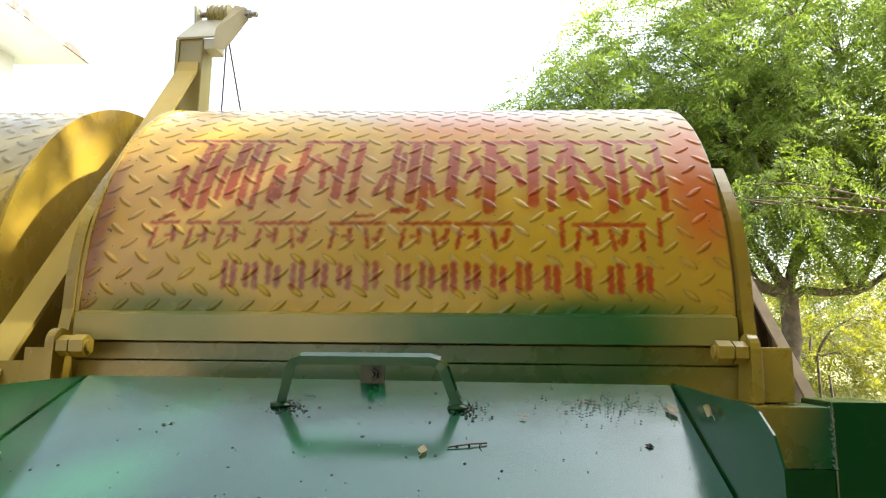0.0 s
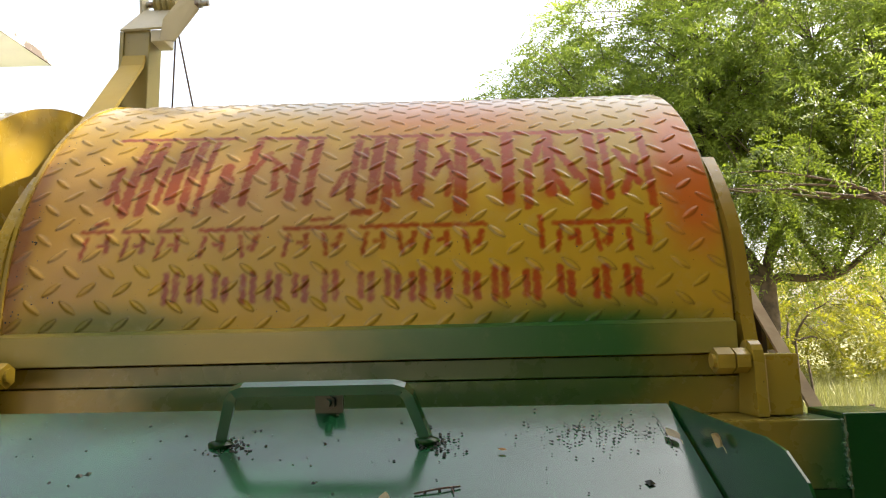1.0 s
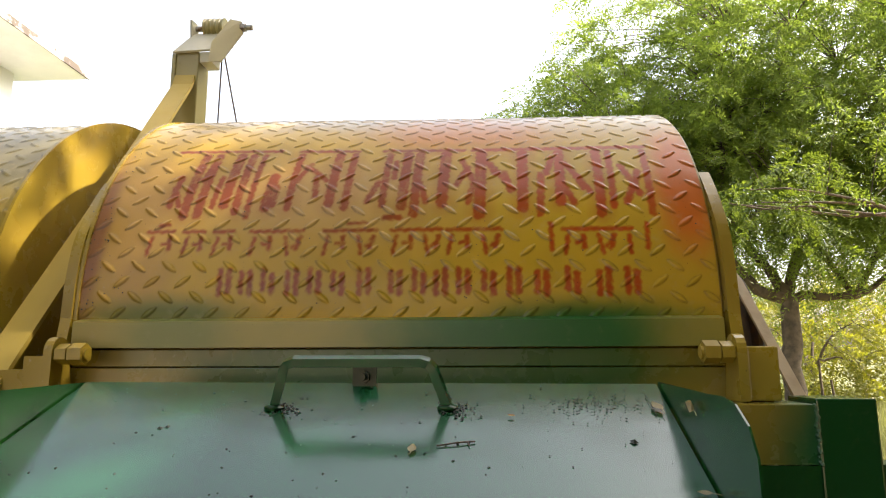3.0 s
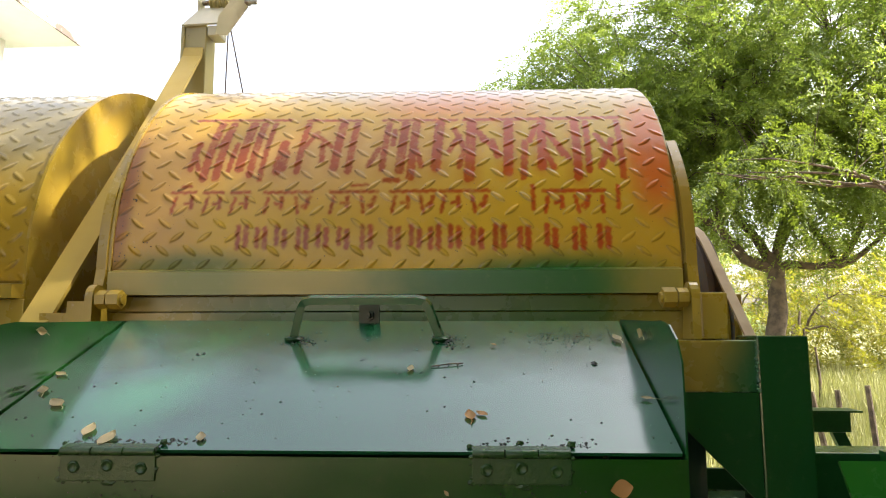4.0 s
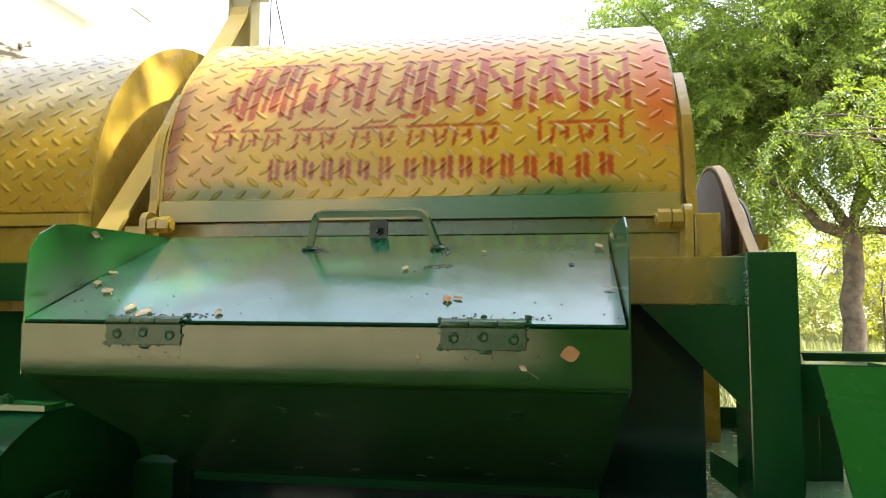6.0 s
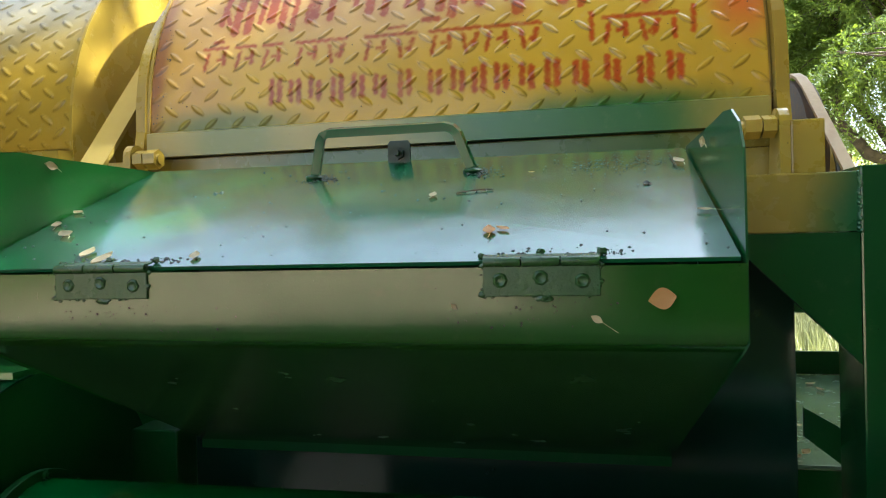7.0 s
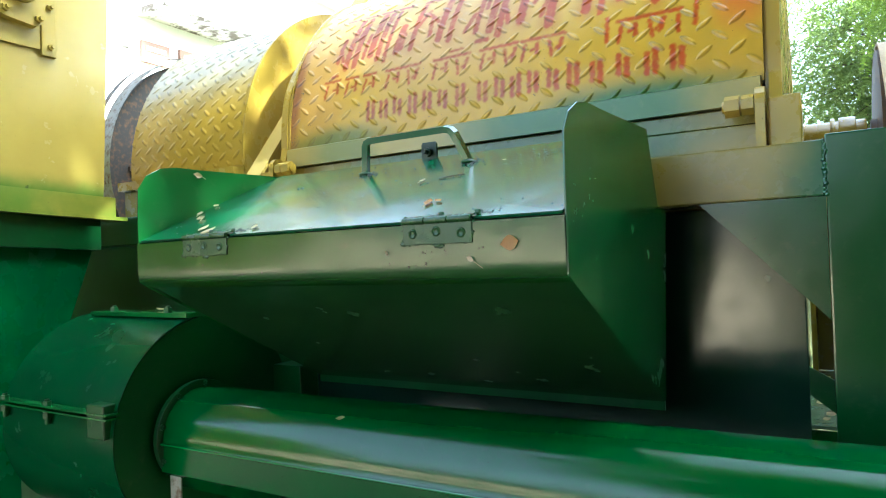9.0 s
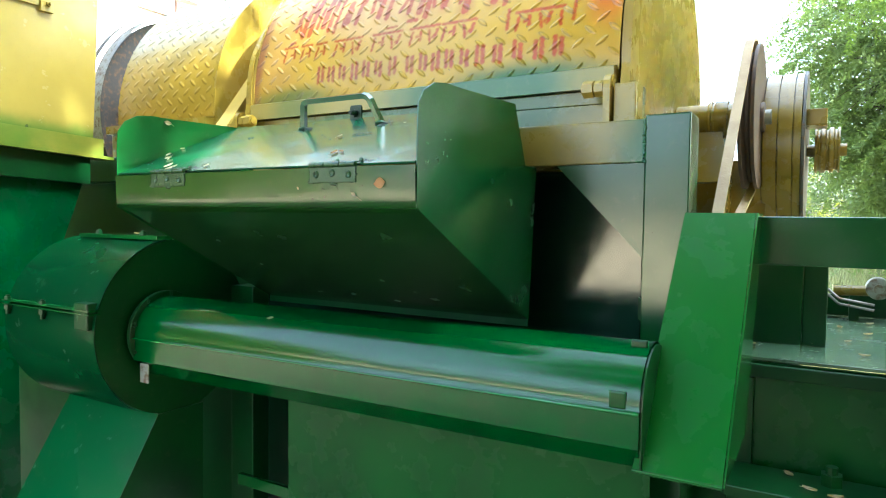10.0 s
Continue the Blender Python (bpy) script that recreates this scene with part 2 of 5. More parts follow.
# Soil colour darkened near the machine in place of shade, to cut bounce.
near_shade = g.ramp(g.math("ADD", away.outputs["Value"], g.math("MULTIPLY", g.noise(0.7, 5), 3.0)), 7.5, 4.5)
gc = g.mix(near_shade, gc, (0.17, 0.135, 0.085))
gc = g.mix(g.ramp(g.noise(25, 6), 0.5, 0.75, 0, 0.35), gc, (0.20, 0.15, 0.09))
grassy = g.math("MULTIPLY", g.ramp(g.axis(1), 2.5, 5.5), g.ramp(g.noise(1.2, 5), 0.25, 0.5, 0.4, 1.0))
gc = g.mix(grassy, gc, (0.13, 0.14, 0.055))
g.bump(g.noise(18, 8), 0.6, 0.03)
M_GROUND = g.done(gc, 0.95)


# ---- mesh helpers ----
def thing(name, label, category, where=(0, 0, 0), group="", kind=""):
    ob = new(name)
    ob.location = where
    ob.empty_display_size = 0.1
    return tagged(ob, label, category, group, kind)


def link_mesh(name, me, mat, parent=None, label="", smooth=False):
    me.materials.append(mat)
    ob = new(name, me)
    if smooth:
        me.shade_smooth()
    if parent is not None:
        ob.parent = parent
        off = Vector()
        p = parent
        while p is not None:
            off += p.location
            p = p.parent
        me.transform(Matrix.Translation(-off))
    return tagged(ob, label)


def part(name, bm, mat, parent=None, label="", smooth=False, bevel=0.0):
    if bevel:
        bmesh.ops.bevel(bm, geom=[e for e in bm.edges if e.calc_face_angle(0) > 0.6], offset=bevel, segments=2, profile=0.6, affect="EDGES", clamp_overlap=True)
    bmesh.ops.recalc_face_normals(bm, faces=bm.faces)
    me = bpy.data.meshes.new(name)
    bm.to_mesh(me)
    bm.free()
    ob = link_mesh(name, me, mat, parent, label, smooth)
    if smooth:
        me.set_sharp_from_angle(angle=radians(35))
    return ob


def box(x0, x1, y0, y1, z0, z1, bm=None):
    bm = bm or bmesh.new()
    m = Matrix.LocRotScale(((x0 + x1) / 2, (y0 + y1) / 2, (z0 + z1) / 2), None, (abs(x1 - x0), abs(y1 - y0), abs(z1 - z0)))
    bmesh.ops.create_cube(bm, size=1, matrix=m)
    return bm


def slab(points, offset, bm=None):
    """A plate: the polygon of 3D points, thickened by the vector offset."""
    bm = bm or bmesh.new()
    a = [bm.verts.new(p) for p in points]
    b = [bm.verts.new(Vector(p) + Vector(offset)) for p in points]
    bm.faces.new(a)
    bm.faces.new(b[::-1])
    for i in range(len(a)):
        j = (i + 1) % len(a)
        bm.faces.new((a[j], a[i], b[i], b[j]))
    return bm


def rod(p, q, r, seg=16, bm=None, r2=None):
    bm = bm or bmesh.new()
    p, q = Vector(p), Vector(q)
    turn = (q - p).to_track_quat("Z", "Y").to_matrix().to_4x4()
    bmesh.ops.create_cone(bm, cap_ends=True, segments=seg, radius1=r, radius2=r if r2 is None else r2, depth=(q - p).length,
                          matrix=Matrix.Translation((p + q) / 2) @ turn)
    return bm


def sweep(points, r, seg=8, flat=None):
    """A bar bent along points, round, or flat with half sizes (a, b)."""
    bm = bmesh.new()
    pts = [Vector(p) for p in points]
    rings = []
    for i, p in enumerate(pts):
        d = (pts[min(i + 1, len(pts) - 1)] - pts[max(i - 1, 0)]).normalized()
        side = d.cross(Vector((0, -0.4, 1))).normalized() if abs(d.z) < 0.95 else Vector((0, 1, 0))
        up = side.cross(d).normalized()
        if flat:
            ring = [side * (sx * flat[0]) + up * (sz * flat[1]) for sx, sz in ((-1, -1), (1, -1), (1, 1), (-1, 1))]
        else:
            ring = [(side * math.cos(2 * math.pi * k / seg) + up * math.sin(2 * math.pi * k / seg)) * (r[i] if isinstance(r, list) else r) for k in range(seg)]
        rings.append([bm.verts.new(p + v) for v in ring])
    for a, b in zip(rings, rings[1:]):
        for k in range(len(a)):
            j = (k + 1) % len(a)
            bm.faces.new((a[k], a[j], b[j], b[k]))
    bm.faces.new(rings[0][::-1])
    bm.faces.new(rings[-1])
    return bm


def pulley(x0, x1, y, z, r, grooves, bm=None, seg=48, land=0.22, deep=0.9):
    """A grooved wheel about an axis along x, turned from its profile."""
    bm = bm or bmesh.new()
    prof = [(x0, 0.02), (x0, r)]
    w = (x1 - x0) / max(grooves, 1)
    for k in range(grooves):
        a = x0 + k * w
        prof += [(a + w * land, r), (a + w * (0.35 + 0.25 * land), r * deep), (a + w * (0.65 - 0.25 * land), r * deep), (a + w * (1 - land), r)]
    prof += [(x1, r), (x1, 0.02)]
    rings = [[bm.verts.new((px, y + pr * math.cos(2 * math.pi * k / seg), z + pr * math.sin(2 * math.pi * k / seg))) for k in range(seg)] for px, pr in prof]
    for a, b in zip(rings, rings[1:]):
        for k in range(seg):
            j = (k + 1) % seg
            bm.faces.new((a[k], a[j], b[j], b[k]))
    bm.faces.new(rings[0])
    bm.faces.new(rings[-1][::-1])
    return bm


def hexbolt(p, axis, r=0.009, h=0.008, shank=0.0):
    p, axis = Vector(p), Vector(axis).normalized()
    bm = rod(p, p + axis * h, r, 6)
    rod(p + axis * h, p + axis * (h + 0.004 + shank), r * 0.55, 10, bm)
    return bm


def arc(n, a0, a1, r, y, z, x):
    return [(x, y - r * math.cos(a0 + (a1 - a0) * k / (n - 1)), z + r * math.sin(a0 + (a1 - a0) * k / (n - 1))) for k in range(n)]


# ---- ground ----
bm = bmesh.new()
bmesh.ops.create_grid(bm, x_segments=60, y_segments=60, size=1)
for v in bm.verts:
    r = v.co.length
    v.co *= 3 + 1200 * r ** 4
    v.co.z = 0.04 * noise.noise(v.co * 0.35) - 0.02
tagged(part("ground", bm, M_GROUND, None, "dry bare soil that turns to straw-coloured grass further off"), category="ground", kind="structure")

# ---- the thresher ----
YC, ZC, R = 1.005, 1.6, 0.487
DX0, DX1 = -0.604, 0.467
SAG = 0.008  # the cover sits lower at its drive end
machine = thing("thresher", "green and yellow sprayed steel threshing machine standing on dry ground", "farm machine", (0, 0.6, 0))


def tread_cover(name, x0, x1, s0, s1, dx, ds, mat, marks=None):
    """Curved tread plate: a sheet rolled about the drum's axis with raised lozenges pressed in two directions."""
    nx, ns = int((x1 - x0) / dx) + 1, int((s1 - s0) / ds) + 1
    xs, ss = np.linspace(x0, x1, nx), np.linspace(s0, s1, ns)
    X, S = np.meshgrid(xs, ss, indexing="ij")
    p, half_l, half_w = 0.0535, 0.0168, 0.0044
    h, edge_shade = np.zeros_like(X), np.zeros_like(X)
    for sign, ox, os in ((1, 0.0, 0.0), (-1, 0.5, 0.5)):
        u = (X / p + ox + 0.5) % 1 - 0.5
        v = (S / p + os + 0.5) % 1 - 0.5
        u, v = u * p, v * p
        along, across = (u * 0.79 + sign * v * 0.613), (-sign * u * 0.613 + v * 0.79)
        width = half_w * np.clip(1 - (along / half_l) ** 2, 0, 1)
        lens = np.clip(1 - (across / np.maximum(width, 1e-6)) ** 2, 0, 1) * (np.abs(along) < half_l)
        h = np.maximum(h, 0.0018 * lens ** 0.5)
        rim = np.exp(-((np.abs(across) - width) / 0.0014) ** 2) * (np.abs(along) < half_l)
        edge_shade = np.maximum(edge_shade, rim)
    h[:, :2] = 0
    dent = 0.0015 * np.sin(X * 7.3 + 1.0) * np.sin(S * 9.1 + 0.4)
    rr = R + h + dent
    th = S / R
    sag = SAG * np.clip((X - DX0) / (DX1 - DX0), 0, 1)
    co = np.stack([X, YC - rr * np.cos(th), ZC - sag + rr * np.sin(th)], -1).reshape(-1, 3)
    idx = np.arange(nx * ns).reshape(nx, ns)
    quads = np.stack([idx[:-1, :-1], idx[1:, :-1], idx[1:, 1:], idx[:-1, 1:]], -1).reshape(-1, 4)
    me = bpy.data.meshes.new(name)
    me.vertices.add(len(co))
    me.vertices.foreach_set("co", co.ravel())
    me.loops.add(quads.size)
    me.loops.foreach_set("vertex_index", quads.ravel())
    me.polygons.add(len(quads))
    me.polygons.foreach_set("loop_start", np.arange(0, quads.size, 4))
    me.update(calc_edges=True)
    at = me.attributes.new("edge_shade", "FLOAT", "POINT")
    at.data.foreach_set("value", edge_shade.ravel().astype(np.float32))
    if marks is not None:
        red = np.zeros_like(X)
        ragged = 0.0007 * (np.sin(X * 410 + 3 * np.sin(S * 230)) + np.sin(S * 370 + 2.5 * np.sin(X * 190)))
        for xa, sa, xb, sb, w in marks:
            length = math.hypot(xb - xa, sb - sa)
            ux, us = (xb - xa) / length, (sb - sa) / length
            a = np.clip((X - xa) * ux + (S - sa) * us, 0, length)
            d = np.hypot(X - xa - a * ux, S - sa - a * us)
            red = np.maximum(red, np.clip((w / 2 + 0.0036 + ragged - d) / 0.0052, 0, 1))
            if w > 0.0112:
                red = np.maximum(red, 0.32 * np.clip((w / 2 + 0.022 - d) / 0.03, 0, 1))
        at = me.attributes.new("stencil", "FLOAT", "POINT")
        at.data.foreach_set("value", red.ravel().astype(np.float32))
    return link_mesh(name, me, mat, machine, "", True)


def stencil():
    """Plain bars where three lines of stencilled writing stand: (x, arc, x, arc, width)."""
    rows = []
    for x in (-0.479, -0.449, -0.424, -0.401, -0.380, -0.357, -0.335, -0.303, -0.263, -0.189, -0.160, -0.093, -0.058, -0.036, 0.013, 0.079, 0.155, 0.185, 0.222, 0.290, 0.312, 0.376):
        tall = 0.335 if x not in (-0.479, -0.401, -0.303, 0.185) else 0.27
        rows.append((x, 0.190 + 0.014 * math.sin(x * 61), x + 0.006, tall, 0.0145 + 0.005 * math.sin(x * 97)))
    for x in (-0.462, -0.43, -0.29, -0.255, -0.215, -0.12, -0.075, -0.015, 0.04, 0.06, 0.11, 0.135, 0.20, 0.245, 0.265, 0.335, 0.352):
        low = 0.235 + 0.035 * math.sin(x * 71)
        rows.append((x, low, x + 0.020 * math.sin(x * 43), low + 0.045, 0.010))
    rows += [(-0.24, 0.30, -0.20, 0.26, 0.010), (0.05, 0.31, 0.07, 0.25, 0.010), (0.10, 0.30, 0.14, 0.23, 0.010), (0.235, 0.30, 0.275, 0.225, 0.010), (0.335, 0.29, 0.36, 0.22, 0.010), (-0.085, 0.172, -0.060, 0.172, 0.010)]
    rows += [(-0.50, 0.352, -0.30, 0.350, 0.008), (-0.26, 0.348, -0.15, 0.347, 0.008), (-0.10, 0.347, 0.05, 0.347, 0.008), (0.07, 0.347, 0.385, 0.349, 0.009)]
    for a, b in ((-0.502, -0.458), (-0.439, -0.403), (-0.385, -0.350), (-0.319, -0.227), (-0.190, -0.099), (-0.071, 0.014), (0.024, 0.115), (0.221, 0.335)):
        rows.append((a, 0.146, b, 0.147, 0.0055))
        k = max(2, round((b - a) / 0.023))
        for j in range(k):
            x = a + 0.008 + (b - a - 0.012) * j / max(k - 1, 1)
            rows.append((x + 0.006 * (j % 3 - 1), 0.103 + 0.010 * (j % 2), x, 0.134, 0.0050 + 0.0015 * (j % 2)))
            if j % 2:
                rows.append((x - 0.012, 0.116 + 0.006 * (j % 3), x - 0.003, 0.122, 0.0045))
    rows += [(0.201, 0.108, 0.201, 0.158, 0.005), (0.360, 0.112, 0.362, 0.156, 0.005), (-0.485, 0.158, -0.470, 0.160, 0.006), (-0.15, 0.160, -0.118, 0.162, 0.004)]
    for k, x in enumerate((-0.355, -0.318, -0.280, -0.238, -0.200, -0.160, -0.115, -0.062, -0.022, 0.014, 0.052, 0.094, 0.136, 0.182, 0.232, 0.284, 0.330)):
        rows.append((x - 0.008, 0.032 + 0.004 * (k % 3), x - 0.008, 0.074 - 0.005 * (k % 2), 0.0075))
        rows.append((x + 0.007, 0.036 - 0.003 * (k % 2), x + 0.007, 0.073 - 0.004 * (k % 3), 0.0085))
    return rows


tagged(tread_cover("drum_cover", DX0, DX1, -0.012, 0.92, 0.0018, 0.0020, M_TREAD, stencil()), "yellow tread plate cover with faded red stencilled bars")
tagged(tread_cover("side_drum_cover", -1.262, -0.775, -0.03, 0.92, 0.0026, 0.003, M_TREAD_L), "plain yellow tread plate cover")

# inner shell, end plates
for nm, a, b in (("drum_shell", DX0 + 0.004, DX1 - 0.004), ("side_drum_shell", -1.258, -0.78)):
    bm = bmesh.new()
    bmesh.ops.create_cone(bm, cap_ends=True, segments=96, radius1=R - 0.010, radius2=R - 0.010, depth=b - a, matrix=Matrix.Translation(((a + b) / 2, YC, ZC)) @ Matrix.Rotation(math.pi / 2, 4, "Y"))
    part(nm, bm, M_YELLOW, machine, smooth=True)
for x0, rr in ((DX1, R - 0.011), (DX0 - 0.006, R + 0.004), (-0.775, R + 0.006)):
    bm = rod((x0, YC, ZC), (x0 + 0.006, YC, ZC), rr, 96)
    part("end_plate", bm, M_YELLOW, machine, "smooth yellow round end plate")
# legs of the end frames beside the cover
for x0, x1 in ((DX1 + 0.007, DX1 + 0.026), (DX0 - 0.026, DX0 - 0.007)):
    steps = [0.56 - 0.0446 * k for k in range(14)]
    rim = [R - 0.016 + 0.024 * min(1, (0.6 - a) * 3) for a in steps]
    bend = [(x0, YC - q * math.cos(a), ZC + q * math.sin(a)) for a, q in zip(steps, rim)]
    inner = [(x0, YC - (R - 0.05) * math.cos(a), ZC + (R - 0.05) * math.sin(a)) for a in (0.1, 0.25, 0.4, 0.5)]
    part("end_frame", slab(bend + [(x0, 0.485, 1.458), (x0, 0.60, 1.458)] + inner, (x1 - x0, 0, 0)), M_YELLOW, machine, "curved end frame strip", bevel=0.002)
# bar along the foot of the cover, seam plates, frame beam
part("cover_bar", slab([(DX0 + 0.005, 0.497, 1.540), (DX0 + 0.005, 0.497, 1.583), (DX0 + 0.005, 0.522, 1.590), (DX0 + 0.005, 0.522, 1.540)], (DX1 - DX0 - 0.01, 0, 0)), M_BAR, machine, "ochre bar with green overspray", bevel=0.002)
part("seam_plate", box(-0.615, 0.52, 0.512, 0.53, 1.509, 1.5375), M_BEAM, machine, bevel=0.0015)
part("seam_plate", box(-0.615, 0.52, 0.507, 0.53, 1.457, 1.5075), M_BEAM, machine, bevel=0.0015)
part("frame_beam", box(-0.62, 0.548, 0.4145, 0.53, 1.373, 1.4565), M_BEAM, machine, "ochre box beam fading to green", bevel=0.003)
part("frame_beam", box(-2.30, -0.622, 0.47, 0.55, 1.373, 1.455), M_DARK, machine, bevel=0.003)
part("side_bar", slab([(-1.27, 0.478, 1.535), (-1.27, 0.478, 1.56), (-1.27, 0.525, 1.565), (-1.27, 0.525, 1.535)], (0.50, 0, 0)), M_YELLOW, machine, bevel=0.002)
part("side_apron", box(-1.27, -0.76, 0.500, 0.525, 1.456, 1.534), M_YELLOW, machine, bevel=0.002)

# hinge lugs with bolts
for side in (1, -1):
    ex = 0.463 if side > 0 else -0.600
    ear = [(ex - 0.006, 0.462 + 0.022 * math.cos(a), 1.535 + 0.022 * math.sin(a)) for a in [math.pi * k / 8 for k in range(9)]]
    ear = ear + [(ex - 0.006, 0.44, 1.458), (ex - 0.006, 0.50, 1.458)]
    lug = part("hinge_lug", slab(ear, (0.014, 0, 0)), M_YELLOW, machine, bevel=0.002)
    b0 = ex - 0.008 if side > 0 else ex + 0.010
    d = -1 if side > 0 else 1
    part("nut", hexbolt((b0, 0.457, 1.530), (d, 0, 0), 0.0165, 0.018), M_YELLOW, lug)
    part("bolt", hexbolt((b0 + d * 0.021, 0.457, 1.530), (d, 0, 0), 0.0175, 0.022), M_YELLOW, lug)
    if side > 0:
        part("lug_block", box(ex + 0.012, ex + 0.058, 0.452, 0.505, 1.458, 1.538), M_YELLOW, machine, bevel=0.003)
    else:
        part("lug_block", slab([(-0.61, 0.452, 1.458), (-0.61, 0.452, 1.527), (-0.645, 0.452, 1.527), (-0.645, 0.452, 1.506), (-0.695, 0.452, 1.506), (-0.695, 0.452, 1.458)], (0, 0.05, 0)), M_YELLOW, machine, bevel=0.002)

# brace strap and lifting mast between the two drums
part("brace_strap", sweep([(-0.705, 0.44, 1.47), (-0.690, 0.76, 1.90), (-0.726, 1.080, 2.262), (-0.729, 1.096, 2.296)], 0, flat=(0.027, 0.004)), M_STRAP, machine, "flat yellow brace bar")
mast = part("lifting_mast", box(-0.764, -0.694, 1.098, 1.165, 0.0, 2.371), M_PALE, machine, "yellow box-section mast", bevel=0.003)
part("mast_web", box(-0.768, -0.758, 1.092, 1.0985, 1.9, 2.362), M_PALE, mast, bevel=0.001)
part("mast_cap", slab([(-0.766, 1.088, 2.366), (-0.660, 1.088, 2.370), (-0.642, 1.128, 2.438), (-0.728, 1.128, 2.438)], (0, 0.004, -0.004)), M_CREAM, mast, bevel=0.001)
part("fork_plate", slab([(-0.662, 1.086, 2.335), (-0.656, 1.086, 2.390), (-0.620, 1.118, 2.475), (-0.598, 1.135, 2.478), (-0.594, 1.140, 2.445), (-0.640, 1.105, 2.340)], (0.004, 0.006, 0)), M_CREAM, mast, bevel=0.001)
part("fork_plate", slab([(-0.735, 1.125, 2.40), (-0.735, 1.115, 2.475), (-0.735, 1.16, 2.48), (-0.735, 1.16, 2.37)], (0.006, 0, 0)), M_CREAM, mast, bevel=0.001)
part("fork_bracket", box(-0.690, -0.655, 1.095, 1.15, 2.335, 2.366), M_CREAM, mast, bevel=0.002)
part("sheave", pulley(-0.700, -0.642, 1.145, 2.460, 0.030, 4, seg=24), M_PALE, mast, "small grooved steel sheave", smooth=True)
part("sheave_pin", rod((-0.735, 1.145, 2.462), (-0.565, 1.145, 2.462), 0.008, 12), M_STEEL, mast, smooth=True)
part("pin_nut", hexbolt((-0.598, 1.145, 2.462), (1, 0, 0), 0.013, 0.014), M_STEEL, mast)
for x, y in ((-0.650, 1.14), (-0.550, 1.16)):
    part("hoist_rope", rod((-0.642, 1.13, 2.40), (x, y, 1.95), 0.0022, 8), M_RUST, mast, "thin dark steel rope")

# ---- feed hopper with hinged lid ----
HX0, HX1 = -0.468, 0.300
LID = 0.42
bm = bmesh.new()
roll = [(-0.0054, 1.345), (-0.0052, 1.335), (-0.0049, 1.322), (-0.0045, 1.308), (-0.0042, 1.296), (-0.0034, 1.288), (-0.002, 1.2815), (0.002, 1.277), (0.008, 1.2735), (0.018, 1.269)]
cols = [[bm.verts.new((HX0 + (HX1 - HX0) * i / 40, y + 0.0012 * noise.noise(Vector((i * 0.21, z * 9, 3.0))), z)) for y, z in roll] for i in range(41)]
for a, b in zip(cols, cols[1:]):
    for k in range(len(roll) - 1):
        bm.faces.new((a[k], b[k], b[k + 1], a[k + 1]))
bmesh.ops.solidify(bm, geom=list(bm.faces), thickness=-0.003)
hopper = part("hopper_lip", bm, M_LIP, machine, "glossy green hopper lip with a rolled edge", smooth=True)
part("hopper_underside", slab([(HX0, 0.012, 1.2735), (HX1, 0.012, 1.2735), (HX1, 0.445, 1.045), (HX0, 0.445, 1.045)], (0, 0.002, 0.005)), M_UNDER_SHADE, machine)
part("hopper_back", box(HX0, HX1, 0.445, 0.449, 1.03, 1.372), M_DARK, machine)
lz = lambda y: 1.347 + LID * y
lid = part("hopper_lid", slab([(HX0 + 0.004, 0.0, lz(0)), (HX1 - 0.004, 0.0, lz(0)), (HX1 + 0.008, 0.333, lz(0.333) - 0.003), (HX0 + 0.004, 0.333, lz(0.333))], (0, -0.0015, 0.0035)), M_LID, machine, "glossy green sheet lid, closed", bevel=0.001)
part("lid_edge", slab([(HX0 + 0.004, 0.3335, lz(0.333)), (HX1 + 0.008, 0.3335, lz(0.333) - 0.003), (HX1 + 0.008, 0.3335, lz(0.333) - 0.03), (HX0 + 0.004, 0.3335, lz(0.333) - 0.03)], (0, 0.003, 0)), M_LID, lid)


def lift(x, y, h=0.0):
    """A point h above the lid."""
    return (x, y - 0.387 * h, lz(y) + 0.0042 + 0.922 * h)


hp = [lift(-0.178, 0.264, 0), lift(-0.163, 0.266, 0.050), lift(-0.159, 0.267, 0.056), lift(-0.150, 0.267, 0.059),
      lift(0.006, 0.267, 0.059), lift(0.015, 0.267, 0.056), lift(0.021, 0.266, 0.050), lift(0.038, 0.264, 0)]
handle = part("lid_handle", sweep(hp, 0, flat=(0.0062, 0.0055)), M_LID, lid, "bent square bar handle", bevel=0.0012)
for x in (-0.178, 0.038):
    bm = bmesh.new()
    bmesh.ops.create_icosphere(bm, subdivisions=2, radius=0.011)
    for v in bm.verts:
        v.co = Vector(lift(x, 0.262, 0)) + Vector((v.co.x * (1.2 + 0.5 * noise.noise(v.co * 200)), v.co.y, v.co.z * 0.45))
    part("weld_bead", bm, M_DARK, handle, smooth=True)
latch = part("lid_latch", slab([(-0.092, 0.322, 1.46), (-0.092, 0.322, 1.512), (-0.089, 0.322, 1.516), (-0.063, 0.322, 1.516), (-0.060, 0.322, 1.512), (-0.060, 0.322, 1.46)], (0, 0.005, 0)), M_LATCH, lid, "small dark latch plate")
part("latch_bolt", hexbolt((-0.076, 0.322, 1.497), (0, -1, 0), 0.0085, 0.008, 0.008), M_LATCH, lid)

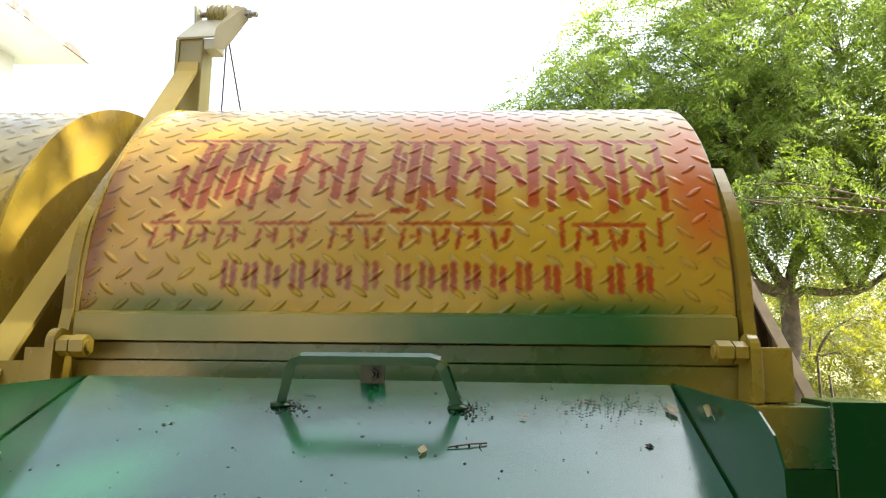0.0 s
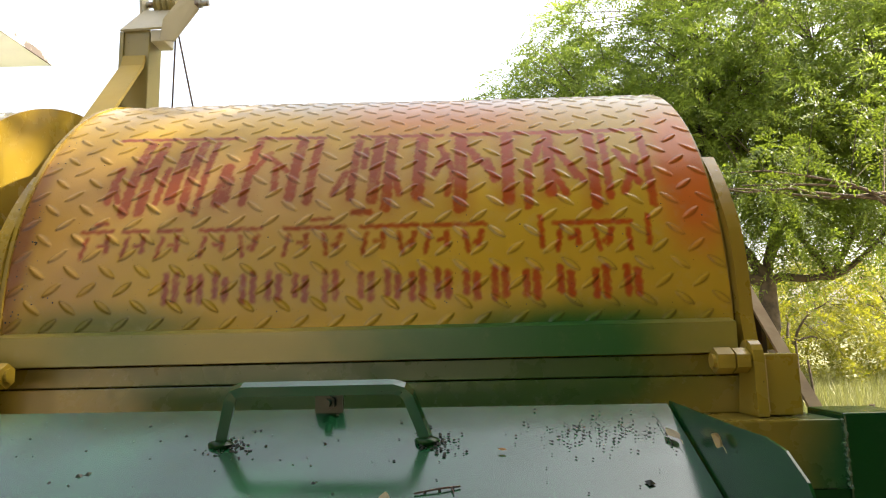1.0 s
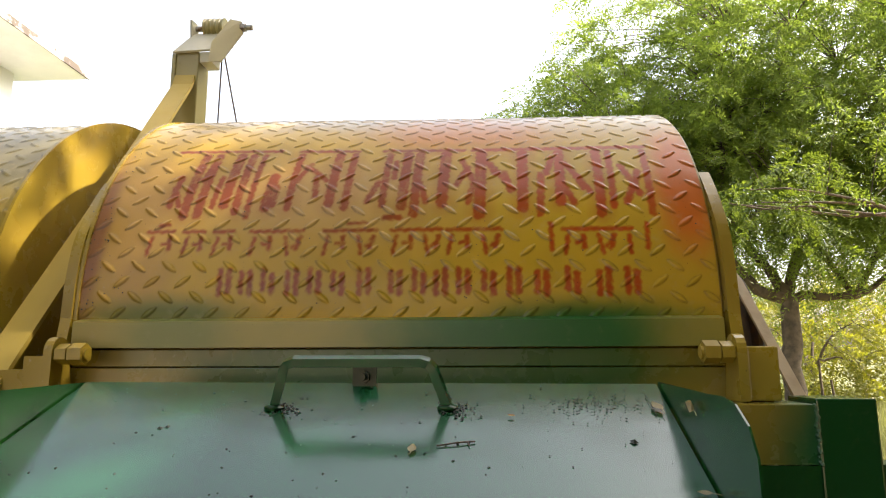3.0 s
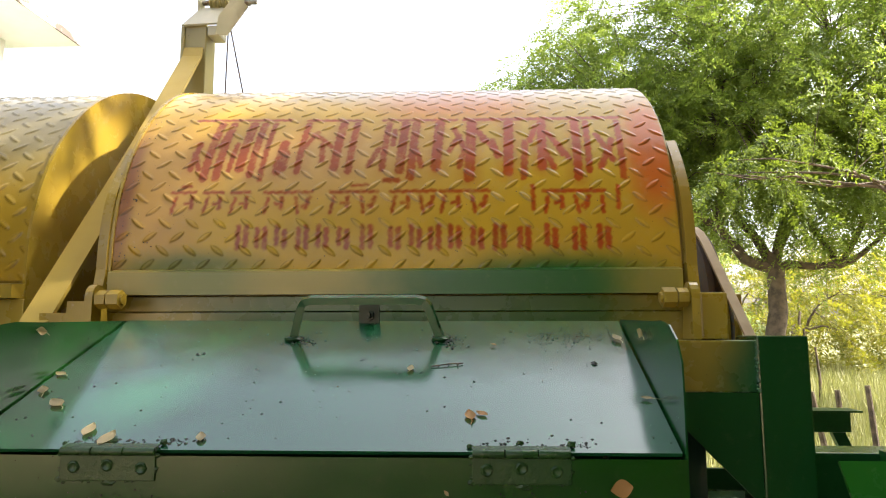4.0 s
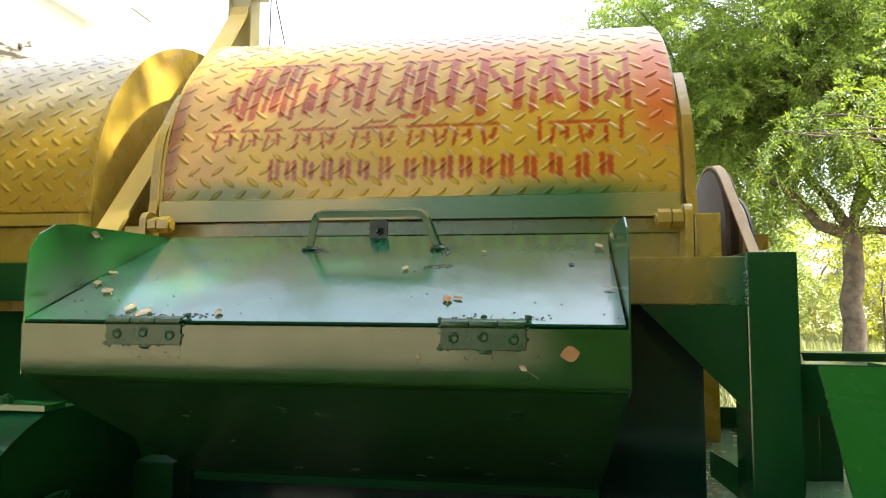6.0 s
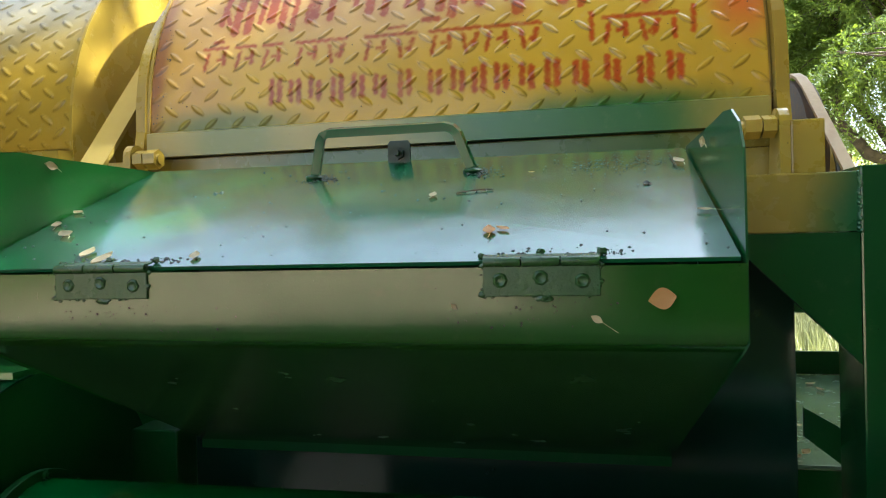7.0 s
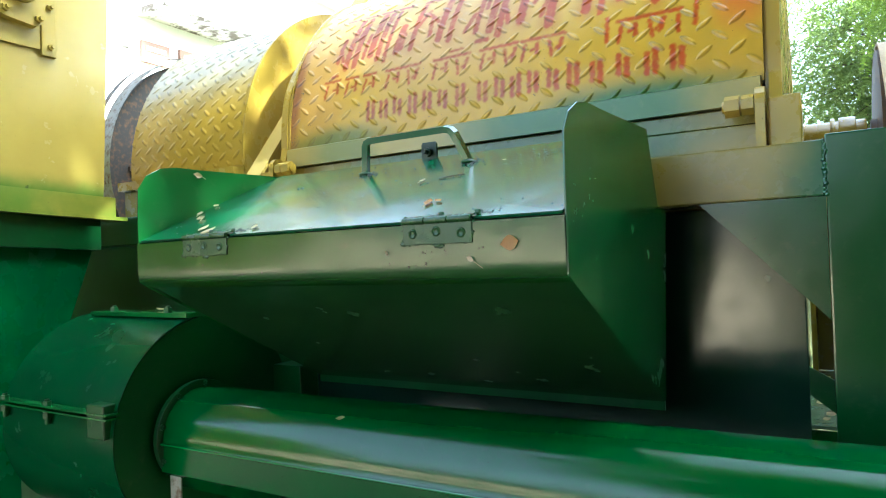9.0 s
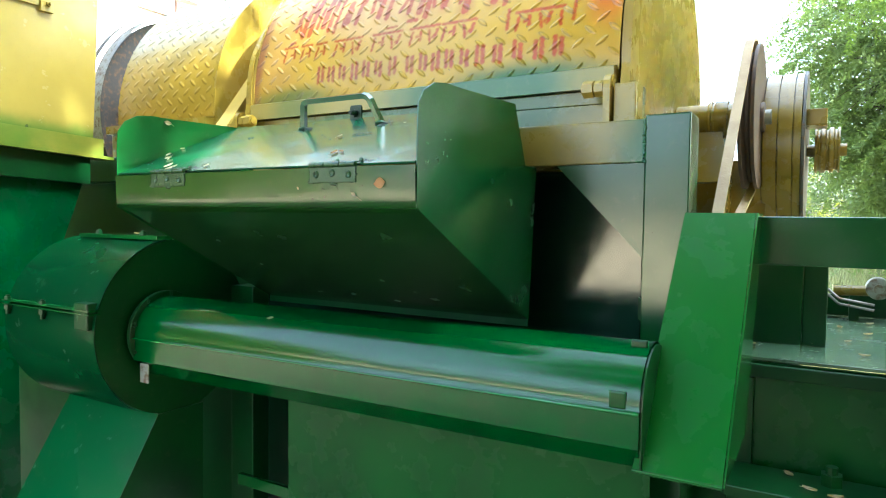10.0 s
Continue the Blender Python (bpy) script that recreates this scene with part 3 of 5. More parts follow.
for hx0, hx1 in ((0.084, 0.184), (-0.346, -0.244)):
    hinge = part("butt_hinge", box(hx0, hx1, -0.0070, -0.0036, 1.3195, 1.3465), M_HINGE, machine, "painted-over butt hinge with screws", bevel=0.001)
    third = (hx1 - hx0) / 3
    for k in range(3):
        part("knuckle", rod((hx0 + k * third + 0.0006, -0.0062, 1.3495), (hx0 + (k + 1) * third - 0.0006, -0.0062, 1.3495), 0.0046, 16), M_HINGE, hinge, smooth=True, bevel=0.0006)
    part("hinge_leaf", slab([(hx0, -0.004, 1.3522), (hx1, -0.004, 1.3522), (hx1, 0.004, 1.3545), (hx0, 0.004, 1.3545)], (0, -0.0006, 0.0014)), M_HINGE, hinge)
    for x, z in ((hx0 + 0.015, 1.3335), ((hx0 + hx1) / 2, 1.3355), (hx1 - 0.015, 1.3325)):
        bm = bmesh.new()
        seg, rows_ = 14, []
        for py, pr in ((-0.0070, 0.0066), (-0.0080, 0.0058), (-0.0084, 0.0046), (-0.0079, 0.0034), (-0.0074, 0.0026)):
            rows_.append([bm.verts.new((x + pr * (1 + 0.10 * math.sin(3 * k + x * 90)) * math.cos(2 * math.pi * k / seg), py, z + pr * math.sin(2 * math.pi * k / seg))) for k in range(seg)])
        for a, b in zip(rows_, rows_[1:]):
            for k in range(seg):
                bm.faces.new((a[k], a[(k + 1) % seg], b[(k + 1) % seg], b[k]))
        bm.faces.new(rows_[-1])
        part("screw_head", bm, M_HINGE, hinge, smooth=True)
    lumps = [(hx0, -0.006, 1.346, 0.004), (hx0 - 0.001, -0.006, 1.321, 0.0045), (hx1, -0.006, 1.332, 0.004), (hx1 + 0.001, -0.005, 1.345, 0.004), (hx0 + 0.052, -0.005, 1.318, 0.0065),
             (hx1 + 0.002, 0.006, 1.357, 0.0055), (hx0 + 0.05, 0.008, 1.358, 0.0045), (hx0 - 0.002, 0.004, 1.355, 0.004)]
    for k in range(14):
        lx, lz_ = random.choice(((hx0 + random.gauss(0, 0.0015), random.uniform(1.320, 1.35)), (hx1 + random.gauss(0, 0.0015), random.uniform(1.320, 1.35)), (random.uniform(hx0, hx1), 1.3195 + random.gauss(0, 0.001))))
        lumps.append((lx, -0.006, lz_, random.uniform(0.0012, 0.0034)))
    for k, (px, py, pz, pr) in enumerate(lumps):
        bm = bmesh.new()
        bmesh.ops.create_icosphere(bm, subdivisions=3, radius=pr)
        wide = 1.5 if k == 4 else 1.0
        for v in bm.verts:
            bump_ = 1 + 0.45 * noise.noise(v.co * 330 + Vector((px * 50, k, 0)))
            v.co = Vector((px, py, pz)) + Vector((v.co.x * wide, v.co.y * 0.4, v.co.z * 0.7)) * bump_ * 0.8
        part("weld_blob", bm, M_HINGE, hinge, smooth=True)

# cheeks of the hopper
def cheek(x, t, flare=0.0):
    prof = [(-0.002, 1.279), (-0.002, 1.40), (0.0, 1.44), (0.016, 1.464), (0.045, 1.480), (0.08, 1.485), (0.13, 1.485), (0.335, 1.490), (0.39, 1.372), (0.449, 1.372), (0.449, 1.045), (0.02, 1.266)]
    return slab([(x + flare * max(0, min(y, 0.335)) * (z > 1.37), y, z) for y, z in prof], (t, 0, 0))


part("hopper_cheek", cheek(HX1 - 0.0005, 0.002, 0.036), M_CHEEK, machine, "upright green side cheek")
part("hopper_cheek", cheek(HX0 - 0.0015, 0.002), M_GREEN, machine, "upright green side cheek")
part("cheek_bolt", hexbolt((0.305, 0.43, 1.375), (1, 0, 0), 0.007, 0.006), M_STEEL, machine)

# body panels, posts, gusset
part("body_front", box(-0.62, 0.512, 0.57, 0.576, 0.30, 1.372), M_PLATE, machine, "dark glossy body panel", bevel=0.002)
# Panel added so that the gap beside the boot stays dark.
part("body_front", box(-2.30, -0.622, 0.60, 0.606, 0.02, 1.44), M_DARK, machine, "added dark green panel closing the gap beside the boot", bevel=0.002)
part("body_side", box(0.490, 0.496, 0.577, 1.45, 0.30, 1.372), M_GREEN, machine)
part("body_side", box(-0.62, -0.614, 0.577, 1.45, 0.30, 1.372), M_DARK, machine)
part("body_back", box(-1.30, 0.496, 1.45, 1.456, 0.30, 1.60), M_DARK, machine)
bm = bmesh.new()
for k in range(26):
    z = 1.375 + 0.0032 * k
    bmesh.ops.create_icosphere(bm, subdivisions=1, radius=random.uniform(0.002, 0.0045), matrix=Matrix.Translation((0.5485 + random.uniform(-0.0015, 0.0015), 0.4145, z)))
part("weld_seam", bm, M_BEAM, machine, "rough painted weld seam", smooth=True)
post_r = part("corner_post", box(0.549, 0.632, 0.413, 0.50, 0.0, 1.464), M_POST, machine, "square green corner post", bevel=0.003)
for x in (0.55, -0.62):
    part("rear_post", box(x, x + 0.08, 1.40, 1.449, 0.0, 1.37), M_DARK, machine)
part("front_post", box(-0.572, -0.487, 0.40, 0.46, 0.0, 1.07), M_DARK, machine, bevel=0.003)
part("gusset", slab([(0.372, 0.4155, 1.3725), (0.5485, 0.4155, 1.3725), (0.5485, 0.4155, 1.190), (0.535, 0.4155, 1.205)], (0, 0.010, 0)), M_POST, machine, "triangular gusset plate")

part("corner_brace", slab([(0.513, 0.54, 1.100), (0.60, 0.54, 1.050), (0.60, 0.54, 0.985), (0.513, 0.54, 1.054)], (0, 0.006, 0)), M_DARK, machine, "dark diagonal corner brace")
# screw trough under the hopper


def trough(profile, x0, x1, z0, z1, mat, name, parent, label="", smooth=True):
    bm = bmesh.new()
    a = [bm.verts.new((x0, y, z + z0)) for y, z in profile]
    b = [bm.verts.new((x1, y, z + z1)) for y, z in profile]
    for i in range(len(a) - 1):
        bm.faces.new((a[i], a[i + 1], b[i + 1], b[i]))
    bmesh.ops.solidify(bm, geom=list(bm.faces), thickness=0.003)
    return part(name, bm, mat, parent, label, smooth)


TY, TR = 0.1725, 0.088
TZ0, TZ1 = 0.976, 0.986  # axis height at both ends
top_prof = [(TY - TR * math.cos(math.pi * k / 28), TR * math.sin(math.pi * k / 28)) for k in range(29)]
cover = trough([(TY - TR - 0.003, -0.004)] + top_prof, -0.545, 0.630, TZ0, TZ1, M_TUBE, "trough_cover", machine, "rounded green auger cover")
low_prof = [(TY - TR + 0.001, -0.006), (TY - TR - 0.001, -0.056), (TY - 0.05, -0.095), (TY + 0.05, -0.095), (TY + TR, -0.05), (TY + TR, 0.0)]
trough(low_prof, -0.545, 0.630, TZ0, TZ1, M_TUBE, "trough", machine, "green auger trough with an upright skirt", False)
part("trough_end", slab([(0.6305, TY - 0.084, 0.90), (0.6305, TY - 0.084, 0.985)] + [(0.6305, TY - 0.084 * math.cos(math.pi * k / 12), 0.986 + 0.084 * math.sin(math.pi * k / 12)) for k in range(1, 12)] + [(0.6305, TY + 0.084, 0.90)], (0.003, 0, 0)), M_DARK, machine)
bm = rod((-0.552, TY, TZ0), (-0.540, TY, TZ0), 0.101, 48)
ring = part("pipe_flange", bm, M_DARK, machine, smooth=True, bevel=0.002)
for k in range(9):
    a = 2 * math.pi * k / 9 + 0.3
    part("flange_bolt", hexbolt((-0.540, TY - 0.094 * math.cos(a), TZ0 + 0.094 * math.sin(a)), (1, 0, 0), 0.006, 0.005), M_DARK, ring)
for x, z in ((0.585, 1.000), (0.60, 1.068)):
    part("toggle_latch", box(x, x + 0.026, TY - TR - (0.001 if z < 1.03 else -0.06), TY - TR + 0.006 + (0.06 if z > 1.03 else 0), z - 0.014, z + 0.012), M_DARK, cover, bevel=0.003)
part("trough_bracket", box(-0.53, -0.50, TY - TR + 0.006, TY - TR + 0.009, 0.868, 0.915), M_STEEL, machine)
part("cover_lip", sweep([(-0.545, TY - TR - 0.004, TZ0 - 0.004), (0.630, TY - TR - 0.004, TZ1 - 0.004)], 0.0024, 8), M_TUBE, cover, smooth=True)

# round elevator boot
BY, BZ, BR = 0.226, 0.98, 0.224
bm = rod((-0.95, BY, BZ), (-0.57, BY, BZ), BR - 0.003, 72)
boot = part("elevator_boot", bm, M_DARK, machine, "round green elevator boot", smooth=True)
for a0, a1 in ((0.27, 1.42), (-1.05, 0.25)):
    bm = bmesh.new()
    rows = [[bm.verts.new(p) for p in arc(20, a0, a1, BR + 0.001, BY, BZ, x)] for x in (-0.952, -0.566)]
    for i in range(19):
        bm.faces.new((rows[0][i], rows[0][i + 1], rows[1][i + 1], rows[1][i]))
    bmesh.ops.solidify(bm, geom=list(bm.faces), thickness=0.003)
    part("boot_cover", bm, M_BOOT, boot, smooth=True)
fa = 0.26
fy, fz = BY - BR * math.cos(fa), BZ + BR * math.sin(fa)
for dz in (-0.004, 0.004):
    part("split_flange", slab([(-0.955, fy + 0.006, fz + dz), (-0.563, fy + 0.006, fz + dz), (-0.563, fy - 0.022, fz + dz), (-0.955, fy - 0.022, fz + dz)], (0, 0, 0.003)), M_GREEN, boot)
for x in (-0.93, -0.77, -0.61):
    part("boot_bolt", hexbolt((x, fy - 0.012, fz + 0.007), (0, 0, 1), 0.008, 0.007), M_DARK, boot)
    part("boot_nut", hexbolt((x, fy - 0.012, fz - 0.006), (0, 0, -1), 0.009, 0.012, 0.008), M_DARK, boot)
part("boot_clamp", box(-0.625, -0.575, fy - 0.02, fy + 0.01, fz - 0.04, fz + 0.022), M_DARK, boot, bevel=0.003)
part("top_flange", box(-0.90, -0.57, BY - 0.06, BY - 0.015, BZ + BR - 0.004, BZ + BR + 0.006), M_GREEN, boot, bevel=0.001)
for x in (-0.85, -0.66):
    part("boot_bolt", hexbolt((x, BY - 0.035, BZ + BR + 0.006), (0, 0, 1), 0.009, 0.008), M_DARK, boot)
part("boot_spout", slab([(-0.95, 0.165, 0.765), (-0.57, 0.165, 0.765), (-0.575, -0.02, 0.45), (-0.99, -0.02, 0.40)], (0, 0.004, -0.002)), M_BOOT, boot, "sloping green spout")
part("spout_side", slab([(-0.57, 0.165, 0.765), (-0.574, -0.02, 0.45), (-0.574, 0.30, 0.45), (-0.57, 0.30, 0.765)], (0.003, 0, 0)), M_DARK, boot)

# lower bin behind the trough
part("lower_bin", box(-0.26, 0.60, 0.30, 0.304, 0.12, 0.90), M_BIN, machine, "green lower panel", bevel=0.002)
part("bin_rail", box(-0.53, 0.60, 0.385, 0.40, 0.52, 0.55), M_GREEN, machine, bevel=0.002)
part("bin_floor", box(-0.62, 1.2, 0.42, 1.45, 0.10, 0.12), M_DARK, machine)

# sloping outlet chute, rear beam, deck on the drive side
chute = part("outlet_chute", slab([(0.636, 0.355, 1.277), (0.750, 0.355, 1.277), (0.742, 0.09, 0.897), (0.620, 0.09, 0.897)], (0, 0.004, -0.003)), M_CHUTE, machine, "sloping green sheet chute", bevel=0.001)
part("chute_lip", sweep([(0.620, 0.09, 0.897), (0.742, 0.09, 0.897)], 0.003, 8), M_GREEN, chute)
part("chute_side", slab([(0.7505, 0.357, 1.277), (0.7425, 0.092, 0.897), (0.742, 0.36, 0.90), (0.7505, 0.45, 1.277)], (0.003, 0, 0)), M_GREEN, chute)
part("drive_beam", box(0.633, 1.45, 0.45, 0.52, 1.185, 1.272), M_POST, machine, "green drive side beam", bevel=0.003)
part("outer_post", box(0.700, 0.811, 0.81, 0.87, 0.0, 1.184), M_DARK, machine, bevel=0.003)
part("hanger_post", box(0.812, 0.860, 0.82, 0.86, 0.976, 1.171), M_DARK, machine, bevel=0.003)
part("rear_rail", box(0.64, 1.262, 1.46, 1.50, 1.155, 1.216), M_DARK, machine, "dark rear rail", bevel=0.002)
part("rail_plate", box(0.64, 1.290, 1.44, 1.53, 1.217, 1.223), M_DARK, machine, bevel=0.001)
part("rail_leg", slab([(1.205, 1.465, 1.154), (1.245, 1.465, 1.154), (1.315, 1.465, 0.987), (1.275, 1.465, 0.987)], (0, 0.02, 0)), M_DARK, machine, "slanting rail leg")
part("deck_upstand", box(0.64, 1.60, 1.425, 1.441, 0.986, 1.05), M_DARK, machine, bevel=0.002)
deck = part("sieve_deck", box(0.50, 1.60, 0.62, 1.44, 0.978, 0.985), M_DECK, machine, "flat green deck, paled for the sky it reflects, with fallen leaves", bevel=0.001)
part("deck_skirt", box(0.50, 1.60, 0.622, 0.628, 0.10, 0.976), M_BIN, machine)
part("skirt_frame", box(0.66, 1.60, 0.606, 0.619, 0.945, 0.972), M_DARK, machine, bevel=0.002)
part("skirt_frame", box(0.69, 0.735, 0.606, 0.619, 0.45, 0.944), M_DARK, machine, bevel=0.002)
part("skirt_shelf", box(0.70, 1.60, 0.46, 0.6055, 0.745, 0.765), M_DARK, machine, bevel=0.002)

part("shelf_nut", hexbolt((0.877, 0.565, 0.765), (0, 0, 1), 0.02, 0.022, 0.01), M_DARK, machine)
hitch = thing("axle_stub", "olive axle pipe with steel hub and bent rods", "machine part", (0.95, 1.35, 0.976))
part("axle_pipe", rod((0.875, 1.35, 1.068), (0.985, 1.35, 1.072), 0.015, 16), M_BEAM, hitch, smooth=True)
part("hub", rod((0.984, 1.325, 1.08), (0.984, 1.375, 1.08), 0.031, 28), M_STEEL, hitch, "grey steel hub", smooth=True, bevel=0.004)
part("hub_cap", rod((0.984, 1.312, 1.08), (0.984, 1.325, 1.08), 0.013, 20), M_STEEL, hitch, smooth=True)
for dz in (0.0, -0.015):
    part("bent_rod", sweep([(0.856, 1.335, 1.077 + dz), (0.890, 1.325, 1.047 + dz), (0.975, 1.32, 1.034 + dz)], 0.004, 8), M_STEEL, hitch, smooth=True)
part("stand", box(0.915, 0.94, 1.335, 1.365, 0.976, 1.056), M_DARK, hitch)

# drive: bearings, pulleys and belts
AY, AZ = 1.10, 1.545
bearing = part("bearing_housing", rod((0.475, AY, AZ), (0.632, AY, AZ), 0.044, 32), M_YELLOW, machine, "yellow bearing housing", smooth=True, bevel=0.004)
for x, w in ((0.560, 0.010), (0.577, 0.034)):
    part("bearing_rib", rod((x, AY, AZ), (x + w, AY, AZ), 0.052, 32), M_YELLOW, bearing, smooth=True, bevel=0.003)
part("bearing_foot", slab([(0.498, AY - 0.05, 1.372), (0.62, AY - 0.05, 1.372), (0.60, AY - 0.04, 1.508), (0.52, AY - 0.04, 1.508)], (0, 0.09, 0)), M_YELLOW, bearing, "yellow bearing pedestal", bevel=0.003)
part("bearing_stand", box(0.50, 0.70, 1.20, 1.206, 0.986, 1.44), M_YELLOW, bearing, "yellow bearing stand plate", bevel=0.001)
part("stand_rib", box(0.505, 0.515, 1.06, 1.1995, 0.986, 1.3715), M_YELLOW, bearing)
part("stand_rib", box(0.60, 0.61, 1.06, 1.1995, 0.986, 1.3715), M_YELLOW, bearing)
wheel = part("drive_pulley", pulley(0.652, 0.690, AY, AZ, 0.192, 1), M_RUST, machine, "dark worn belt pulley", smooth=True)
part("pulley_hub", rod((0.640, AY, AZ), (0.700, AY, AZ), 0.04, 24), M_RUST, wheel, smooth=True, bevel=0.003)
part("main_shaft", rod((0.60, AY, AZ), (0.715, AY, AZ), 0.02, 20), M_STEEL, machine, smooth=True)
PY, PZ, PR = 1.36, 1.475, 0.226
part("counter_pulley", pulley(0.672, 0.785, PY, PZ, PR, 3, seg=64, land=0.45, deep=0.95), M_YELLOW, machine, "yellow three-groove pulley", smooth=True)
part("pulley_web", rod((0.787, PY, PZ), (0.794, PY, PZ), PR + 0.004, 64), M_GREY, machine, "dark pulley side plate", smooth=True)
part("small_pulley", pulley(0.815, 0.878, PY, PZ, 0.066, 3, seg=40), M_YELLOW, machine, "small dusty yellow grooved pulley", smooth=True)
part("counter_shaft", rod((0.64, PY, PZ), (0.895, PY, PZ), 0.018, 20), M_YELLOW, machine, smooth=True)
part("clamp_block", box(0.7945, 0.845, PY - 0.16, PY - 0.06, PZ + 0.055, PZ + 0.100), M_YELLOW, machine, "small yellow clamp block", bevel=0.004)


def belt(x0, x1, c0, r0, c1, r1, name, mat, label):
    """A flat belt round two wheels."""
    (ya, za), (yb, zb) = c0, c1
    d = math.hypot(yb - ya, zb - za)
    base, off = math.atan2(zb - za, yb - ya), math.acos((r0 - r1) / d)
    ring = []
    for k in range(17):
        a = base + off + (2 * math.pi - 2 * off) * k / 16
        ring.append((ya + r0 * math.cos(a), za + r0 * math.sin(a)))
    for k in range(17):
        a = base - off + 2 * off * k / 16
        ring.append((yb + r1 * math.cos(a), zb + r1 * math.sin(a)))
    bm = bmesh.new()
    va = [bm.verts.new((x0, y, z)) for y, z in ring]
    vb = [bm.verts.new((x1, y, z)) for y, z in ring]
    for i in range(len(va)):
        j = (i + 1) % len(va)
        bm.faces.new((va[i], va[j], vb[j], vb[i]))
    bmesh.ops.recalc_face_normals(bm, faces=bm.faces)
    bmesh.ops.solidify(bm, geom=list(bm.faces), thickness=-0.006)
    return part(name, bm, mat, machine, label, True)


belt(0.655, 0.677, (AY, AZ), 0.201, (0.57, 1.245), 0.045, "drive_belt", M_BELT, "pale worn drive belt")

# ---- tall yellow elevator box on its green base ----
tower = thing("elevator_box", "tall yellow sheet steel elevator box on a dark green base", "farm machine", (-1.5, -0.2, 0))
TX = -1.22  # the broad side that faces the hopper
part("casing", slab([(TX, -0.4, 1.485), (TX, 0.400, 1.460), (TX, 0.464, 2.75), (TX, -0.4, 2.75)], (-0.62, 0, 0)), M_BOX, tower, "yellow casing fading to green", bevel=0.004)


def rail(x0, x1, y1, z0, z1):
    """A bar along the tower's side that climbs a little towards its front."""
    rise = lambda y: 0.045 * (0.42 - y)
    return slab([(x1, y, z + rise(y)) for y, z in ((-0.4, z0), (y1, z0), (y1, z1), (-0.4, z1))], (x0 - x1, 0, 0))


part("casing_angle", rail(TX + 0.0005, TX + 0.022, 0.424, 1.4535, 1.508), M_ANGLE, tower, "yellow-green angle iron", bevel=0.002)
part("angle_lip", rail(TX - 0.05, TX + 0.034, 0.452, 1.443, 1.453), M_ANGLE, tower, bevel=0.002)
part("base_beam", rail(TX - 0.08, TX + 0.012, 0.384, 1.358, 1.4425), M_DARK, tower, "dark green base beam", bevel=0.003)
side = [(-0.4, 1.40), (0.372, 1.3635), (0.345, 1.28), (0.308, 1.18), (0.25, 1.06), (0.20, 0.94), (0.17, 0.80), (0.17, 0.25), (-0.4, 0.25)]
part("base_side", slab([(TX - 0.012, y, z) for y, z in side], (-0.01, 0, 0)), M_BASE, tower, "dark green base plate with a slanting edge", bevel=0.001)
part("base", box(-1.84, -1.30, -0.38, 0.17, 0.0, 1.3635), M_BASE, tower, "dark green base", bevel=0.004)
part("bearing_plate", box(TX + 0.0005, TX + 0.008, 0.0985, 0.2365, 1.888, 2.45), M_BOX, tower, bevel=0.002)
for y0, y1 in ((0.056, 0.098), (0.237, 0.275)):
    part("mounting_strip", box(TX + 0.0005, TX + 0.014, y0, y1, 1.874, 2.45), M_BOX, tower, bevel=0.002)
bcase = part("bearing_case", slab([(TX + 0.0085, 0.18 + dy, 2.02 + dz) for dy, dz in ((-0.052, 0.05), (-0.056, -0.066), (-0.04, -0.074), (0.036, -0.082), (0.052, -0.070), (0.054, 0.07), (0.03, 0.085), (-0.04, 0.08))], (0.024, 0, 0)), M_BOX, tower, bevel=0.005)
part("bearing_cap", rod((TX + 0.033, 0.178, 2.025), (TX + 0.058, 0.178, 2.025), 0.036, 32), M_BOX, bcase, smooth=True, bevel=0.004)
part("grease_nipple", rod((TX + 0.058, 0.17, 2.015), (TX + 0.072, 0.168, 2.008), 0.005, 10), M_STEEL, bcase)
for y, z in ((0.221, 1.958), (0.142, 1.966)):
    part("case_bolt", hexbolt((TX + 0.033, y, z), (1, 0, 0), 0.011, 0.009, 0.006), M_BOX, bcase)
for y, z in ((0.079, 1.905), (0.079, 2.03), (0.266, 1.898), (0.268, 2.004)):
    part("plate_bolt", hexbolt((TX + 0.0145, min(y, 0.259), z), (1, 0, 0), 0.009, 0.008, 0.005), M_BOX, tower)
for y in (-0.12, 0.196):
    part("angle_bolt", hexbolt((TX + 0.010, y, 1.508 + 0.045 * (0.42 - y)), (0, 0, 1), 0.008, 0.006), M_BOX, tower)
# dark hood behind the box
HY, HZ = 1.081, 1.657
for name, r, x0, x1, mat, label in (("fan_hood", 0.462, -1.60, -1.53, M_STEEL, "grey steel fan hood rim"), ("hood_edge", 0.476, -1.64, -1.605, M_GREY, "dark outer edge of the fan hood")):
    hood = bmesh.new()
    rows = [[hood.verts.new(p) for p in arc(30, -0.3, 2.6, r, HY, HZ, x)] for x in (x0, x1)]
    for i in range(29):
        hood.faces.new((rows[0][i], rows[0][i + 1], rows[1][i + 1], rows[1][i]))
    bmesh.ops.solidify(hood, geom=list(hood.faces), thickness=0.006)
    part(name, hood, mat, machine, label, True)
part("fan_disc", rod((-1.60, HY, HZ), (-1.565, HY, HZ), 0.445, 64), M_FAN_SHADE, machine, "dark grey fan disc", smooth=True)
part("fan_hub", rod((-1.564, HY, HZ), (-1.27, HY, HZ), 0.05, 24), M_RUST, machine, smooth=True)
for k in range(8):
    a = 2 * math.pi * k / 8
    part("fan_bolt", hexbolt((-1.565, HY - 0.36 * math.cos(a), HZ + 0.36 * math.sin(a)), (1, 0, 0), 0.014, 0.01), M_RUST, machine)


